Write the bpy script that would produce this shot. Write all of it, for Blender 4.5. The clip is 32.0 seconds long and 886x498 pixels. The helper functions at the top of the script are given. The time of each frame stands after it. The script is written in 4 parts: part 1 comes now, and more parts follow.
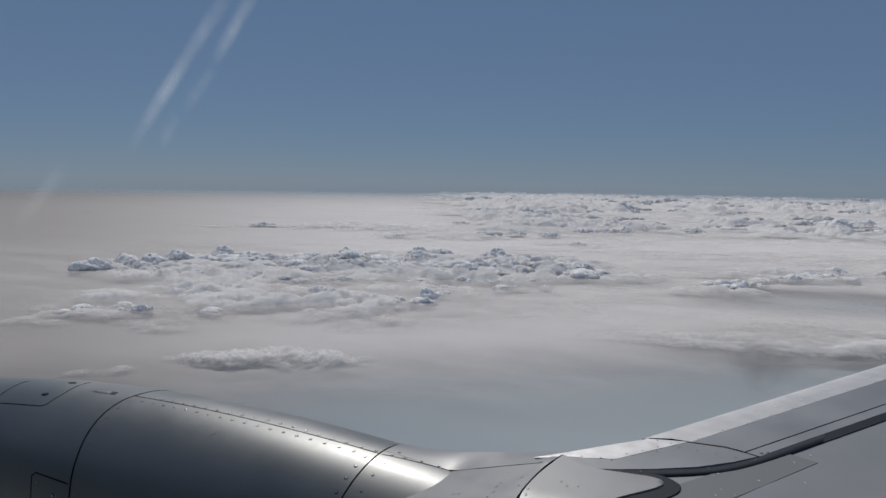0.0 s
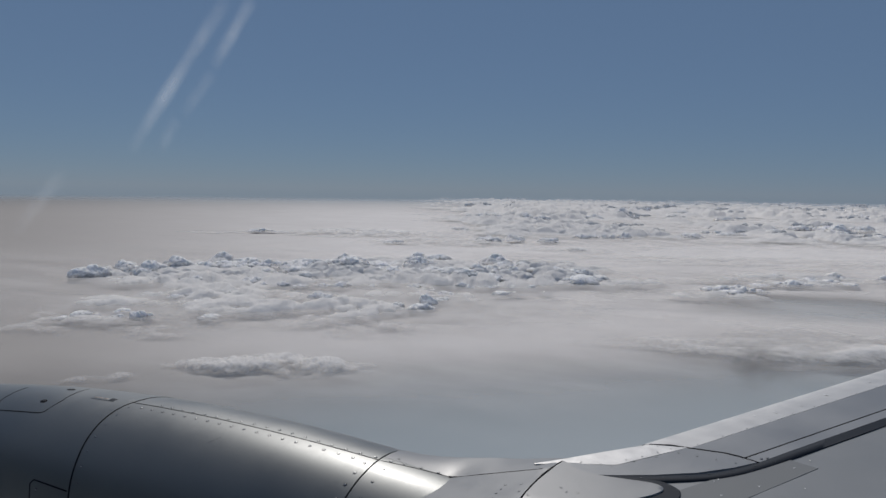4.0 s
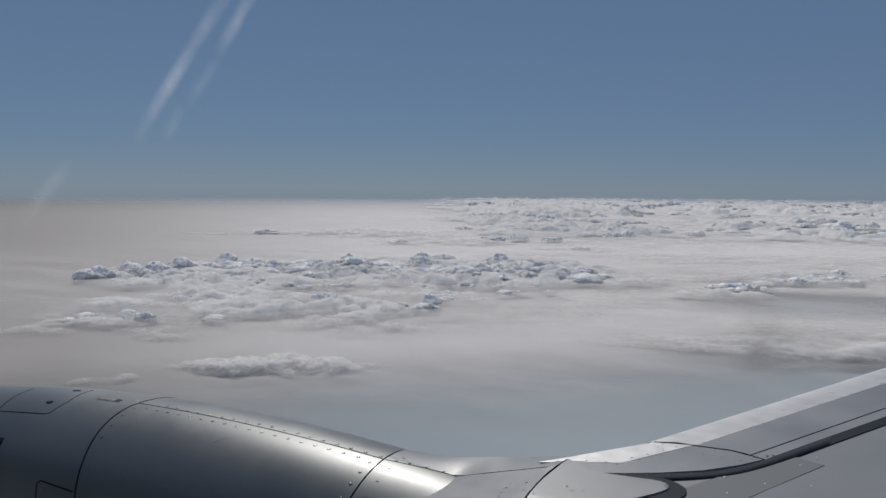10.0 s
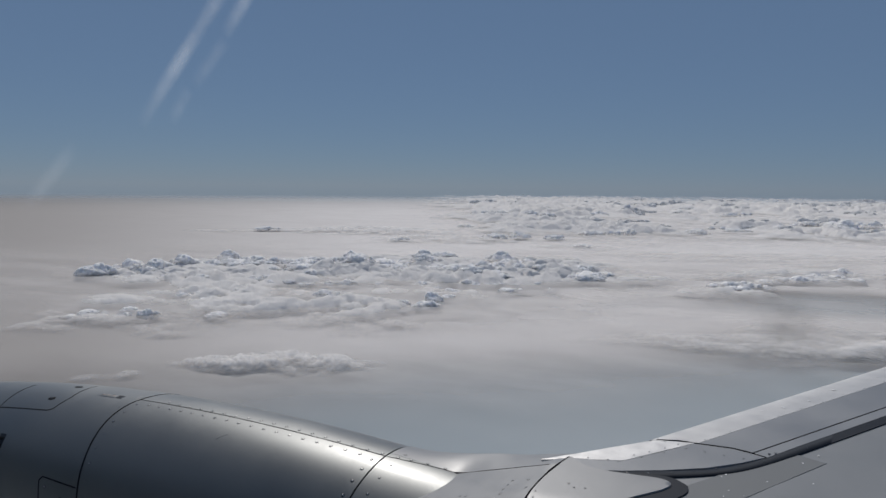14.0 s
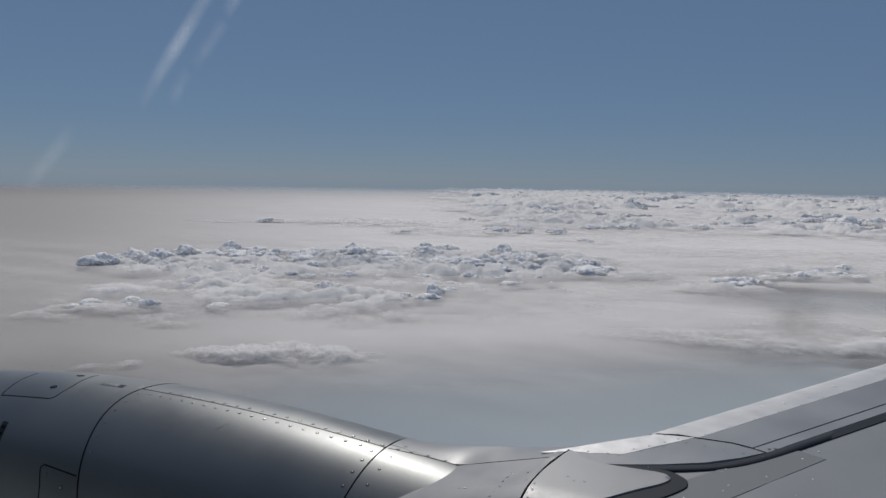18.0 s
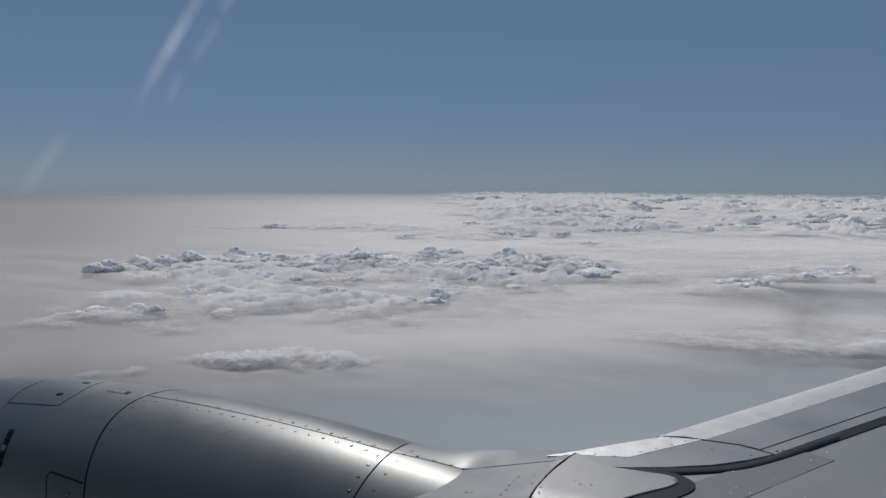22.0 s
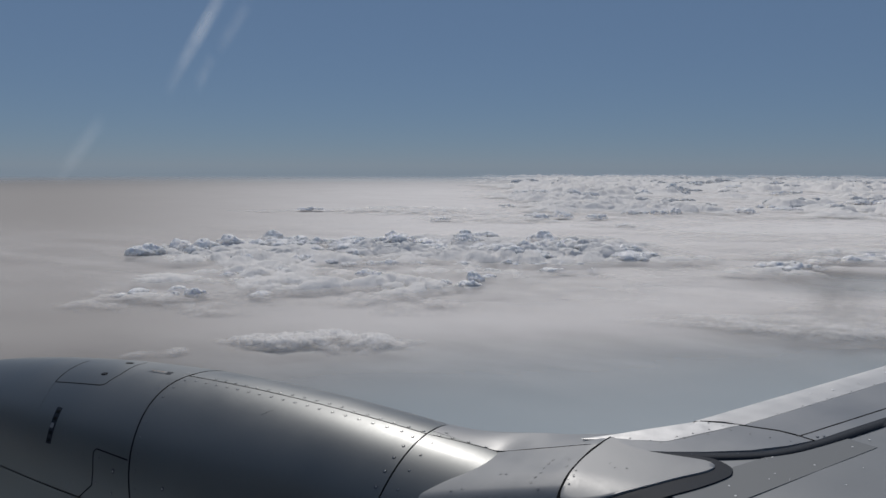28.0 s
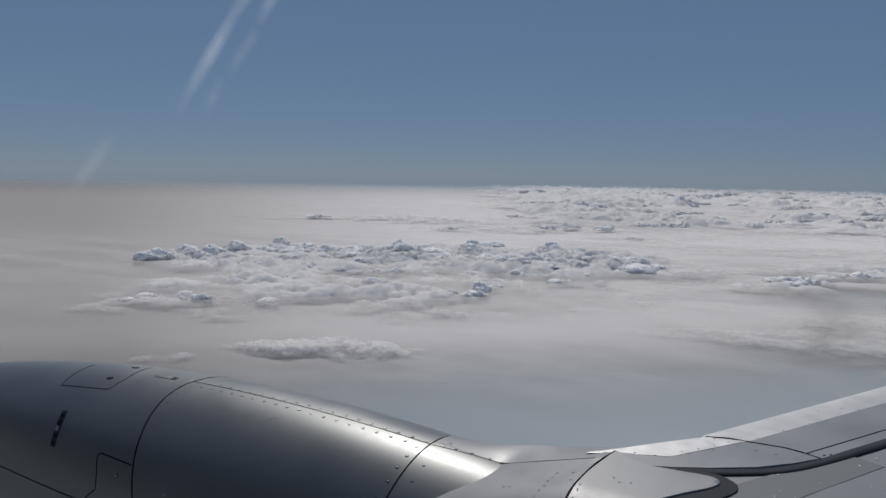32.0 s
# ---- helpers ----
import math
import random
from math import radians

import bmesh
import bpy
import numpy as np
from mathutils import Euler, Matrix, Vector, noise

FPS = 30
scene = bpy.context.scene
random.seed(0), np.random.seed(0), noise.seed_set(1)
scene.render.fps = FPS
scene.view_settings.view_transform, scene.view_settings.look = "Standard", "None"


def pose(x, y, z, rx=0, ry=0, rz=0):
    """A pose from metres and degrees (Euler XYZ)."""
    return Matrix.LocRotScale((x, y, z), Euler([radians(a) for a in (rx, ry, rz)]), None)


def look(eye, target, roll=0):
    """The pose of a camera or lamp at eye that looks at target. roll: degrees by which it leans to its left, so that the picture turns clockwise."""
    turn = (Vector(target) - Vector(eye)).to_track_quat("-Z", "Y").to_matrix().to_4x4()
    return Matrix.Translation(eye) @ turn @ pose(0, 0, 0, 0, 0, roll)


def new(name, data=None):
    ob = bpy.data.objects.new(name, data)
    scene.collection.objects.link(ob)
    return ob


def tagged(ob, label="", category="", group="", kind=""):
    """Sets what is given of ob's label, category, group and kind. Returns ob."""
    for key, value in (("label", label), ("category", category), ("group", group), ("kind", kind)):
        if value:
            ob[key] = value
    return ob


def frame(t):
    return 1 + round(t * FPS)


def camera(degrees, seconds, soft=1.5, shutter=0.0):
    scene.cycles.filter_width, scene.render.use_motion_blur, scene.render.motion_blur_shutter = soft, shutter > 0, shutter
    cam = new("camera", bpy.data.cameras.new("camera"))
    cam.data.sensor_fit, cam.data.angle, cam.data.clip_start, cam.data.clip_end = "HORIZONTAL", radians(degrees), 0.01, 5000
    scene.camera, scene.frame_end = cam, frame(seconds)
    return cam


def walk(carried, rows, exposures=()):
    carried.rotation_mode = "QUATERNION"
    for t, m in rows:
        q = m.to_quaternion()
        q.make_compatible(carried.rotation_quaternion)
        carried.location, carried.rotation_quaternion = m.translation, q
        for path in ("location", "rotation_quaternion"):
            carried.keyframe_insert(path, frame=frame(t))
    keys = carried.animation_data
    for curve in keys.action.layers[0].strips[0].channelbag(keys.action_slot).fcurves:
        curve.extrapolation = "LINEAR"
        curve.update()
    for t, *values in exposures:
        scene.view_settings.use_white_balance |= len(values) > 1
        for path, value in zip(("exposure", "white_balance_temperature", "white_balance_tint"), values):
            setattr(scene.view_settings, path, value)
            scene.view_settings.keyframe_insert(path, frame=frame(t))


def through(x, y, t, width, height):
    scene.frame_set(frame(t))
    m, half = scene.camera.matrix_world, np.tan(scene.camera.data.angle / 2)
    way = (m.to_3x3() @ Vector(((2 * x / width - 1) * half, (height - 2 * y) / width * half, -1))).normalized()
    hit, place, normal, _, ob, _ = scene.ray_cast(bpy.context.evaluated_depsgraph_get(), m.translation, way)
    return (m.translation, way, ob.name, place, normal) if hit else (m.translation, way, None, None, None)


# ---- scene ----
# A window seat over the right wing of a jet, above a cloud deck.
# Aircraft axes: x aft, y outboard, z up, metres from the passenger's eye.
cam = camera(62.2, 32.0, soft=1.5)
VIEW = radians(30.0)
AC = Matrix.Rotation(radians(0.95), 4, Vector((math.cos(VIEW), math.sin(VIEW), 0))) @ Matrix.Rotation(radians(1.6), 4, Vector((math.sin(VIEW), -math.cos(VIEW), 0)))
# seconds, yaw, pitch, roll, x, y, z
ROWS = [
    (0, 28.94, -6.08, -0.61, 0.0306, 0.0036, 0.0107),
    (0.5, 28.97, -6.10, -0.58, 0.0308, 0.0036, 0.0108),
    (1, 29.22, -6.18, -0.78, 0.0315, 0.0044, 0.0110),
    (1.5, 29.29, -5.99, -0.70, 0.0318, 0.0046, 0.0103),
    (2, 29.07, -5.86, -0.61, 0.0315, 0.0036, 0.0101),
    (2.5, 28.89, -5.71, -0.67, 0.0313, 0.0029, 0.0098),
    (3, 28.59, -5.44, -0.51, 0.0308, 0.0015, 0.0092),
    (3.5, 28.89, -5.54, -0.68, 0.0317, 0.0024, 0.0094),
    (5.5, 28.77, -5.68, -0.62, 0.0319, 0.0015, 0.0100),
    (6, 28.75, -5.63, -0.59, 0.0319, 0.0014, 0.0099),
    (6.5, 28.70, -5.58, -0.72, 0.0318, 0.0010, 0.0094),
    (7, 28.92, -5.75, -0.91, 0.0321, 0.0018, 0.0093),
    (7.5, 28.47, -5.43, -0.36, 0.0310, 0.0001, 0.0080),
    (8, 28.74, -5.54, -0.73, 0.0316, 0.0009, 0.0078),
    (8.5, 28.64, -5.66, -0.30, 0.0312, 0.0004, 0.0076),
    (9, 28.69, -5.93, -0.44, 0.0311, 0.0005, 0.0080),
    (9.5, 28.85, -6.02, -0.71, 0.0309, 0.0012, 0.0076),
    (10, 29.17, -5.64, -1.08, 0.0313, 0.0020, 0.0059),
    (10.5, 29.14, -5.60, -1.28, 0.0307, 0.0020, 0.0052),
    (11, 29.24, -5.65, -1.41, 0.0303, 0.0023, 0.0047),
    (11.5, 29.31, -5.73, -1.19, 0.0299, 0.0027, 0.0043),
    (12, 29.25, -5.68, -0.98, 0.0292, 0.0023, 0.0035),
    (12.5, 29.08, -5.97, -1.00, 0.0282, 0.0017, 0.0038),
    (13, 29.34, -5.87, -1.17, 0.0283, 0.0026, 0.0029),
    (13.5, 29.43, -5.89, -1.13, 0.0283, 0.0031, 0.0025),
    (14, 29.31, -5.81, -0.97, 0.0277, 0.0031, 0.0017),
    (14.5, 29.33, -5.90, -1.18, 0.0276, 0.0032, 0.0017),
    (16.5, 29.17, -5.61, -0.72, 0.0265, 0.0037, -0.0010),
    (17, 29.22, -5.83, -0.53, 0.0263, 0.0042, -0.0009),
    (17.5, 29.39, -6.16, -0.68, 0.0264, 0.0050, -0.0004),
    (18, 29.47, -6.38, -0.46, 0.0261, 0.0058, -0.0005),
    (18.5, 29.51, -6.29, -0.72, 0.0259, 0.0061, -0.0012),
    (19, 29.41, -6.15, -0.68, 0.0253, 0.0060, -0.0021),
    (19.5, 29.40, -6.10, -0.62, 0.0251, 0.0066, -0.0022),
    (20, 29.44, -6.08, -0.71, 0.0250, 0.0070, -0.0022),
    (20.5, 29.51, -6.16, -0.73, 0.0249, 0.0075, -0.0019),
    (21, 29.52, -6.08, -0.85, 0.0248, 0.0080, -0.0020),
    (21.5, 29.61, -6.04, -0.81, 0.0248, 0.0086, -0.0021),
    (22, 29.80, -6.07, -1.04, 0.0250, 0.0098, -0.0020),
    (22.5, 30.09, -6.11, -1.24, 0.0255, 0.0111, -0.0018),
    (23, 29.74, -5.90, -1.15, 0.0245, 0.0103, -0.0023),
    (23.5, 29.72, -5.80, -1.08, 0.0242, 0.0092, -0.0029),
    (24, 30.01, -5.84, -1.33, 0.0244, 0.0095, -0.0031),
    (24.5, 30.19, -5.94, -1.28, 0.0245, 0.0091, -0.0032),
    (25, 30.35, -5.79, -1.64, 0.0246, 0.0086, -0.0038),
    (25.5, 31.64, -6.21, -2.16, 0.0267, 0.0135, -0.0033),
    (27.5, 32.56, -7.36, -1.19, 0.0277, 0.0116, -0.0019),
    (28, 32.58, -7.32, -1.41, 0.0275, 0.0105, -0.0021),
    (28.5, 32.83, -7.64, -1.33, 0.0281, 0.0109, -0.0005),
    (29, 33.14, -7.96, -1.30, 0.0288, 0.0115, 0.0011),
    (29.5, 33.55, -8.04, -2.10, 0.0298, 0.0124, 0.0025),
    (30, 33.36, -6.76, -0.70, 0.0299, 0.0119, -0.0009),
    (30.5, 33.56, -6.74, -1.02, 0.0304, 0.0121, 0.0000),
    (31, 33.25, -6.60, -0.46, 0.0298, 0.0109, 0.0003),
    (31.5, 33.11, -6.56, -0.44, 0.0296, 0.0099, 0.0011),
    (32, 33.12, -6.57, -0.54, 0.0297, 0.0096, 0.0021),
]
EXPOSURE = -0.385
walk(cam, [(t, AC @ pose(x, y, z, 90 + pitch, 0, yaw) @ pose(0, 0, 0, 0, 0, roll)) for t, yaw, pitch, roll, x, y, z in ROWS], [(0, EXPOSURE - 0.06), (4, EXPOSURE - 0.05), (9, EXPOSURE - 0.01), (13, EXPOSURE), (27, EXPOSURE), (29, EXPOSURE - 0.02), (32, EXPOSURE - 0.02)])

# ---- world, sun, exposure ----
SUN = Vector((-0.42, 0.49, 0.765)).normalized()
SMEAR = 0.30
SUN_STRENGTH, SKY_STRENGTH = 3.6, 0.0515
world = bpy.data.worlds.new("sky")
scene.world = world
world.use_nodes = True
wn = world.node_tree.nodes
sky = wn.new("ShaderNodeTexSky")
sky.sky_type = "NISHITA"
sky.sun_disc = False
sky.sun_elevation = math.asin(SUN.z)
sky.sun_rotation = math.atan2(SUN.x, SUN.y)
sky.altitude = 5600
sky.air_density, sky.dust_density, sky.ozone_density = 1.6, 1.0, 3.0
even = wn.new("ShaderNodeMix")  # thin high haze evens the sky out
even.data_type = "RGBA"
even.inputs["Factor"].default_value = 0.68
even.inputs["B"].default_value = (2.9, 4.65, 7.7, 1)
wn["Background"].inputs["Strength"].default_value = SKY_STRENGTH
world.node_tree.links.new(sky.outputs["Color"], even.inputs["A"])
world.node_tree.links.new(even.outputs["Result"], wn["Background"].inputs["Color"])
lamp = bpy.data.lights.new("sun", "SUN")
lamp.energy, lamp.angle, lamp.color = SUN_STRENGTH, radians(0.6), (1.0, 0.942, 0.878)
sun = new("sun", lamp)
sun.matrix_basis = look(SUN * 50, (0, 0, 0))


# ---- materials ----
def material(name):
    m = bpy.data.materials.new(name)
    m.use_nodes = True
    m.node_tree.nodes.clear()
    out = m.node_tree.nodes.new("ShaderNodeOutputMaterial")
    return m, m.node_tree.nodes, m.node_tree.links, out


def noise_tex(nodes, links, scale, detail=4.0, rough=0.55, stretch=None):
    tc = nodes.new("ShaderNodeTexCoord")
    n = nodes.new("ShaderNodeTexNoise")
    n.inputs["Scale"].default_value = scale
    n.inputs["Detail"].default_value = detail
    n.inputs["Roughness"].default_value = rough
    src = tc.outputs["Object"]
    if stretch:
        mp = nodes.new("ShaderNodeMapping")
        mp.inputs["Scale"].default_value = stretch
        links.new(src, mp.inputs["Vector"])
        src = mp.outputs["Vector"]
    links.new(src, n.inputs["Vector"])
    return n.outputs["Fac"]


def ramp(nodes, links, fac, a, b, lo=0.3, hi=0.7):
    r = nodes.new("ShaderNodeValToRGB")
    r.color_ramp.elements[0].position, r.color_ramp.elements[1].position = lo, hi
    r.color_ramp.elements[0].color, r.color_ramp.elements[1].color = (*a, 1), (*b, 1)
    links.new(fac, r.inputs["Fac"])
    return r.outputs["Color"]


def maprange(nodes, links, value, a, b, c=0.0, d=1.0, smooth=True):
    r = nodes.new("ShaderNodeMapRange")
    r.interpolation_type = "SMOOTHSTEP" if smooth else "LINEAR"
    links.new(value, r.inputs["Value"])
    for key, v in (("From Min", a), ("From Max", b), ("To Min", c), ("To Max", d)):
        r.inputs[key].default_value = v
    return r.outputs["Result"]


def math_node(nodes, links, op, a, b):
    n = nodes.new("ShaderNodeMath")
    n.operation = op
    for i, v in enumerate((a, b)):
        if isinstance(v, (int, float)):
            n.inputs[i].default_value = v
        else:
            links.new(v, n.inputs[i])
    return n.outputs["Value"]


def painted(name, a, b, metallic, roughness, grain=3.0, bump=0.02, coat=0.0, streak=(1, 1, 1), sheen=0.5):
    """Aircraft paint or metal: broad tone change, fine grain, roughness wear and slight waviness."""
    m, nodes, links, out = material(name)
    p = nodes.new("ShaderNodeBsdfPrincipled")
    broad = noise_tex(nodes, links, grain, 3.0, 0.5, streak)
    fine = noise_tex(nodes, links, 60.0, 3.0)
    mix = math_node(nodes, links, "ADD", math_node(nodes, links, "MULTIPLY", broad, 0.75), math_node(nodes, links, "MULTIPLY", fine, 0.25))
    links.new(ramp(nodes, links, mix, a, b), p.inputs["Base Color"])
    links.new(maprange(nodes, links, mix, 0.3, 0.7, roughness - 0.05, roughness + 0.06), p.inputs["Roughness"])
    p.inputs["Metallic"].default_value = metallic
    p.inputs["Specular IOR Level"].default_value = sheen
    p.inputs["Coat Weight"].default_value = coat
    p.inputs["Coat Roughness"].default_value = 0.22
    bn = nodes.new("ShaderNodeBump")
    bn.inputs["Strength"].default_value = 1.0
    bn.inputs["Distance"].default_value = bump * 0.01
    links.new(broad, bn.inputs["Height"])
    links.new(bn.outputs["Normal"], p.inputs["Normal"])
    links.new(p.outputs["BSDF"], out.inputs["Surface"])
    return m


M_COWL = painted("cowl_paint", (0.138, 0.146, 0.149), (0.172, 0.180, 0.183), 0.62, 0.45, 1.5, 0.3, coat=0.15)
M_FAIR = painted("fairing_paint", (0.205, 0.212, 0.222), (0.25, 0.257, 0.267), 0.2, 0.48, 3.5, 0.2)
M_WING = painted("wing_paint", (0.195, 0.205, 0.215), (0.235, 0.245, 0.255), 0.0, 0.5, 1.5, 0.2)
M_SLAT = painted("slat_paint", (0.215, 0.225, 0.24), (0.255, 0.265, 0.28), 0.1, 0.45, 2.5, 0.2)
M_BARE = painted("bare_aluminium", (0.53, 0.525, 0.52), (0.60, 0.595, 0.59), 0.15, 0.45, 9.0, 0.1, 0.0, (0.6, 1.2, 1))
M_POLISH = painted("polished_aluminium", (0.60, 0.59, 0.58), (0.76, 0.75, 0.74), 0.15, 0.42, 14.0, 0.1)
M_PATCH = painted("patch_grey", (0.140, 0.150, 0.158), (0.165, 0.175, 0.183), 0.0, 0.7, 3.0, 0.3)
M_SEAL = painted("rubber_seal", (0.020, 0.024, 0.032), (0.030, 0.035, 0.044), 0.0, 0.6, 6.0, 0.2, sheen=0.12)
M_GAP = painted("gap_shadow_primer", (0.01, 0.01, 0.012), (0.016, 0.016, 0.018), 0.0, 0.8, sheen=0.05)
M_RIVET = painted("rivet_steel", (0.30, 0.30, 0.31), (0.44, 0.44, 0.45), 0.9, 0.35, 40.0)
M_FUSE = painted("fuselage_paint", (0.055, 0.06, 0.068), (0.07, 0.075, 0.083), 0.0, 0.4)
M_LABEL = painted("label_paint", (0.26, 0.20, 0.16), (0.32, 0.25, 0.2), 0.0, 0.5, 20.0)
M_LINER = painted("cabin_liner", (0.35, 0.34, 0.32), (0.4, 0.39, 0.37), 0.0, 0.7)


# ---- building helpers ----
def mesh_from(name, verts, faces, smooth=True):
    me = bpy.data.meshes.new(name)
    me.from_pydata([tuple(v) for v in verts], [], [tuple(f) for f in faces])
    if smooth:
        me.polygons.foreach_set("use_smooth", [True] * len(me.polygons))
    me.update()
    return me


def mesh_np(name, verts, faces):
    """A mesh from arrays of places and of faces of one size."""
    me = bpy.data.meshes.new(name)
    k = faces.shape[1]
    me.vertices.add(len(verts))
    me.vertices.foreach_set("co", verts.astype(np.float32).ravel())
    me.loops.add(faces.size)
    me.loops.foreach_set("vertex_index", faces.astype(np.int32).ravel())
    me.polygons.add(len(faces))
    me.polygons.foreach_set("loop_start", np.arange(0, faces.size, k, dtype=np.int32))
    me.polygons.foreach_set("use_smooth", np.ones(len(faces), dtype=bool))
    me.update(calc_edges=True)
    return me


def part(name, me, mat, parent=None, label=""):
    ob = new(name, me)
    if mat and not me.materials:
        me.materials.append(mat)
    if parent is not None:
        ob.parent = parent
    if label:
        tagged(ob, label)
    return ob


def grid_faces(nu, nv):
    return [(i * nv + j, i * nv + j + 1, (i + 1) * nv + j + 1, (i + 1) * nv + j) for i in range(nu - 1) for j in range(nv - 1)]


def shell(name, fn, us, vs, depth, flip=False):
    """A curved panel fn(u, v, sink) with edges turned in by depth."""
    us, vs = list(us), list(vs)
    nu, nv = len(us) + 2, len(vs) + 2
    uu, vv = [us[0], *us, us[-1]], [vs[0], *vs, vs[-1]]
    verts = []
    for i, u in enumerate(uu):
        for j, v in enumerate(vv):
            edge = i in (0, nu - 1) or j in (0, nv - 1)
            verts.append(fn(u, v, depth if edge else 0.0))
    faces = grid_faces(nu, nv)
    if flip:
        faces = [f[::-1] for f in faces]
    me = mesh_from(name, verts, faces)
    me.set_sharp_from_angle(angle=radians(40))
    return me


def smooth_loop(points, n=6):
    """A closed Catmull-Rom curve through a few corners."""
    out, k = [], len(points)
    for i in range(k):
        a, b, c, d = (Vector(points[(i + j) % k]) for j in (-1, 0, 1, 2))
        for s in range(n):
            t = s / n
            out.append(0.5 * (2 * b + (c - a) * t + (2 * a - 5 * b + 4 * c - d) * t * t + (3 * b - a - 3 * c + d) * t ** 3))
    return out


def linspace(a, b, n):
    return [a + (b - a) * i / (n - 1) for i in range(n)]


def aircraft_thing(name, label, category, kind=""):
    root = new(name)
    root.matrix_basis = AC
    return tagged(root, label, category, kind=kind)


# ---- engine nacelle ----
NX = (-6.14, -4.741, -2.4955)
NR = (0.944, 1.0, 0.90)


def nacelle_radius(x):
    r = 0.0
    for i in range(3):
        w = NR[i]
        for j in range(3):
            if j != i:
                w *= (x - NX[j]) / (NX[i] - NX[j])
        r += w
    if x < -7.8:
        r -= 0.3 * (-7.8 - x) ** 2
    return r


def nacelle(x, th, sink=0.0):
    """A point of the cowl: th from the top towards the fuselage; ring joints lean a little."""
    r = nacelle_radius(x) - sink
    r *= 1 - 0.0146 * (math.cos(4 * th) - 1) + 0.0229 * (math.cos(3 * th) - 1)
    dx = x + 4.741
    cant = -0.134 + 0.287 * dx / 2.246
    return (x + cant * r * (math.cos(th) - 1), 3.7406 + 0.0115 * dx - 0.8563 * r * math.sin(th), -2.6919 + 0.0159 * dx + r * math.cos(th))


X1, X2, TH_L, TH_W = NX[1], NX[2], 0.07, 1.35
engine = aircraft_thing("engine_nacelle", "brushed silver-grey jet engine nacelle with dark panel seams under the wing", "jet engine")
G = 0.006
part("inner_barrel", shell("inner_barrel", lambda x, th, s: nacelle(x, th, 0.018 + s), linspace(-8.4, X2 + 0.1, 30), linspace(-math.pi, math.pi, 60), 0.01), M_GAP, engine, "dark inner barrel seen in the seams")


def joint(th):
    """The fan cowl's rear joint bows a little forwards."""
    th = min(max(th, 0.0), 1.25)
    return -4.80 + 0.27 * (th - 0.52) ** 2 + 0.045 * min(1.0, max(0.0, (th - 0.12) / 0.6))


def ahead_of_joint(u, th, sink=0.0):
    return nacelle(-8.4 + (joint(th) - G + 8.4) * u, th, sink)


def behind_joint(u, th, sink=0.0):
    return nacelle(joint(th) + G + (X2 - G - joint(th) - G) * u, th, sink)


fan_cowl = part("fan_cowl", shell("fan_cowl", ahead_of_joint, linspace(0, 1, 40), linspace(-math.pi, TH_W - G, 90), 0.016), M_COWL, engine)
lower_cowl = part("lower_cowl", shell("lower_cowl", ahead_of_joint, linspace(0, 1, 40), linspace(TH_W + G, math.pi, 40), 0.016), M_COWL, engine)
reverser = part("reverser_cowl", shell("reverser_cowl", behind_joint, linspace(0, 1, 40), linspace(TH_L + 0.0043, math.pi, 80), 0.016), M_COWL, engine)
top_strip = part("top_cowl_strip", shell("top_cowl_strip", behind_joint, linspace(0, 1, 40), linspace(-math.pi, TH_L - 0.0043, 60), 0.016), M_COWL, engine)


def cowl_frame(x, th, lift=0.0):
    """Place and turn of a small thing that sits on the cowl: its z points outwards, its x aft."""
    p = Vector(nacelle(x, th))
    du = (Vector(nacelle(x + 0.01, th)) - p).normalized()
    dv = (Vector(nacelle(x, th + 0.01)) - p).normalized()
    n = du.cross(dv)
    if n.z < 0 and th < 1.2 or n.y > 0 and th >= 1.2:
        n = -n
    n.normalize()
    m = Matrix((du, n.cross(du), n)).transposed().to_4x4()
    m.translation = p + n * lift
    return m


def cowl_seam(name, points, width, parent, mat=None, lift=0.0012, n=8):
    """A narrow recessed-looking joint: a dark filler strip along a line of the cowl."""
    pts = []
    for a, b in zip(points, points[1:]):
        for i in range(n):
            pts.append((a[0] + (b[0] - a[0]) * i / n, a[1] + (b[1] - a[1]) * i / n))
    pts.append(points[-1])
    verts, faces = [], []
    for i, (x, th) in enumerate(pts):
        f = cowl_frame(x, th, lift)
        p0 = Vector(nacelle(*pts[max(i - 1, 0)]))
        p1 = Vector(nacelle(*pts[min(i + 1, len(pts) - 1)]))
        side = (p1 - p0).cross(f.to_3x3().col[2]).normalized() * width / 2
        low = f.to_3x3().col[2] * 0.004
        verts += [f.translation - side - low, f.translation - side, f.translation + side, f.translation + side - low]
    for i in range(len(pts) - 1):
        for k in range(3):
            faces.append((4 * i + k, 4 * i + k + 1, 4 * i + k + 5, 4 * i + k + 4))
    return part(name, mesh_from(name, verts, faces, False), mat or M_GAP, parent)


DOOR = [(-6.17, 0.0), (-6.165, 0.25), (-6.152, 0.446), (-5.52, 0.41), (-5.47, 0.385), (-5.438, 0.216), (-5.47, 0.05), (-5.51, -0.14)]
cowl_seam("door_seam", DOOR, 0.009, fan_cowl)
cowl_seam("door_seam", [(-6.152, 0.446), (-6.13, 0.62), (-6.12, 0.75)], 0.004, fan_cowl, M_COWL)
HATCH = [(-5.30, TH_W), (-5.12, 1.225), (-5.125, 1.12), (-5.165, 0.985), (-5.13, 0.955), (-4.722, 0.974)]
cowl_seam("hatch_seam", HATCH, 0.010, fan_cowl)
cowl_seam("joint_seam", [(joint(t), t) for t in linspace(-0.35, TH_W, 18)], 0.015, fan_cowl, n=3)
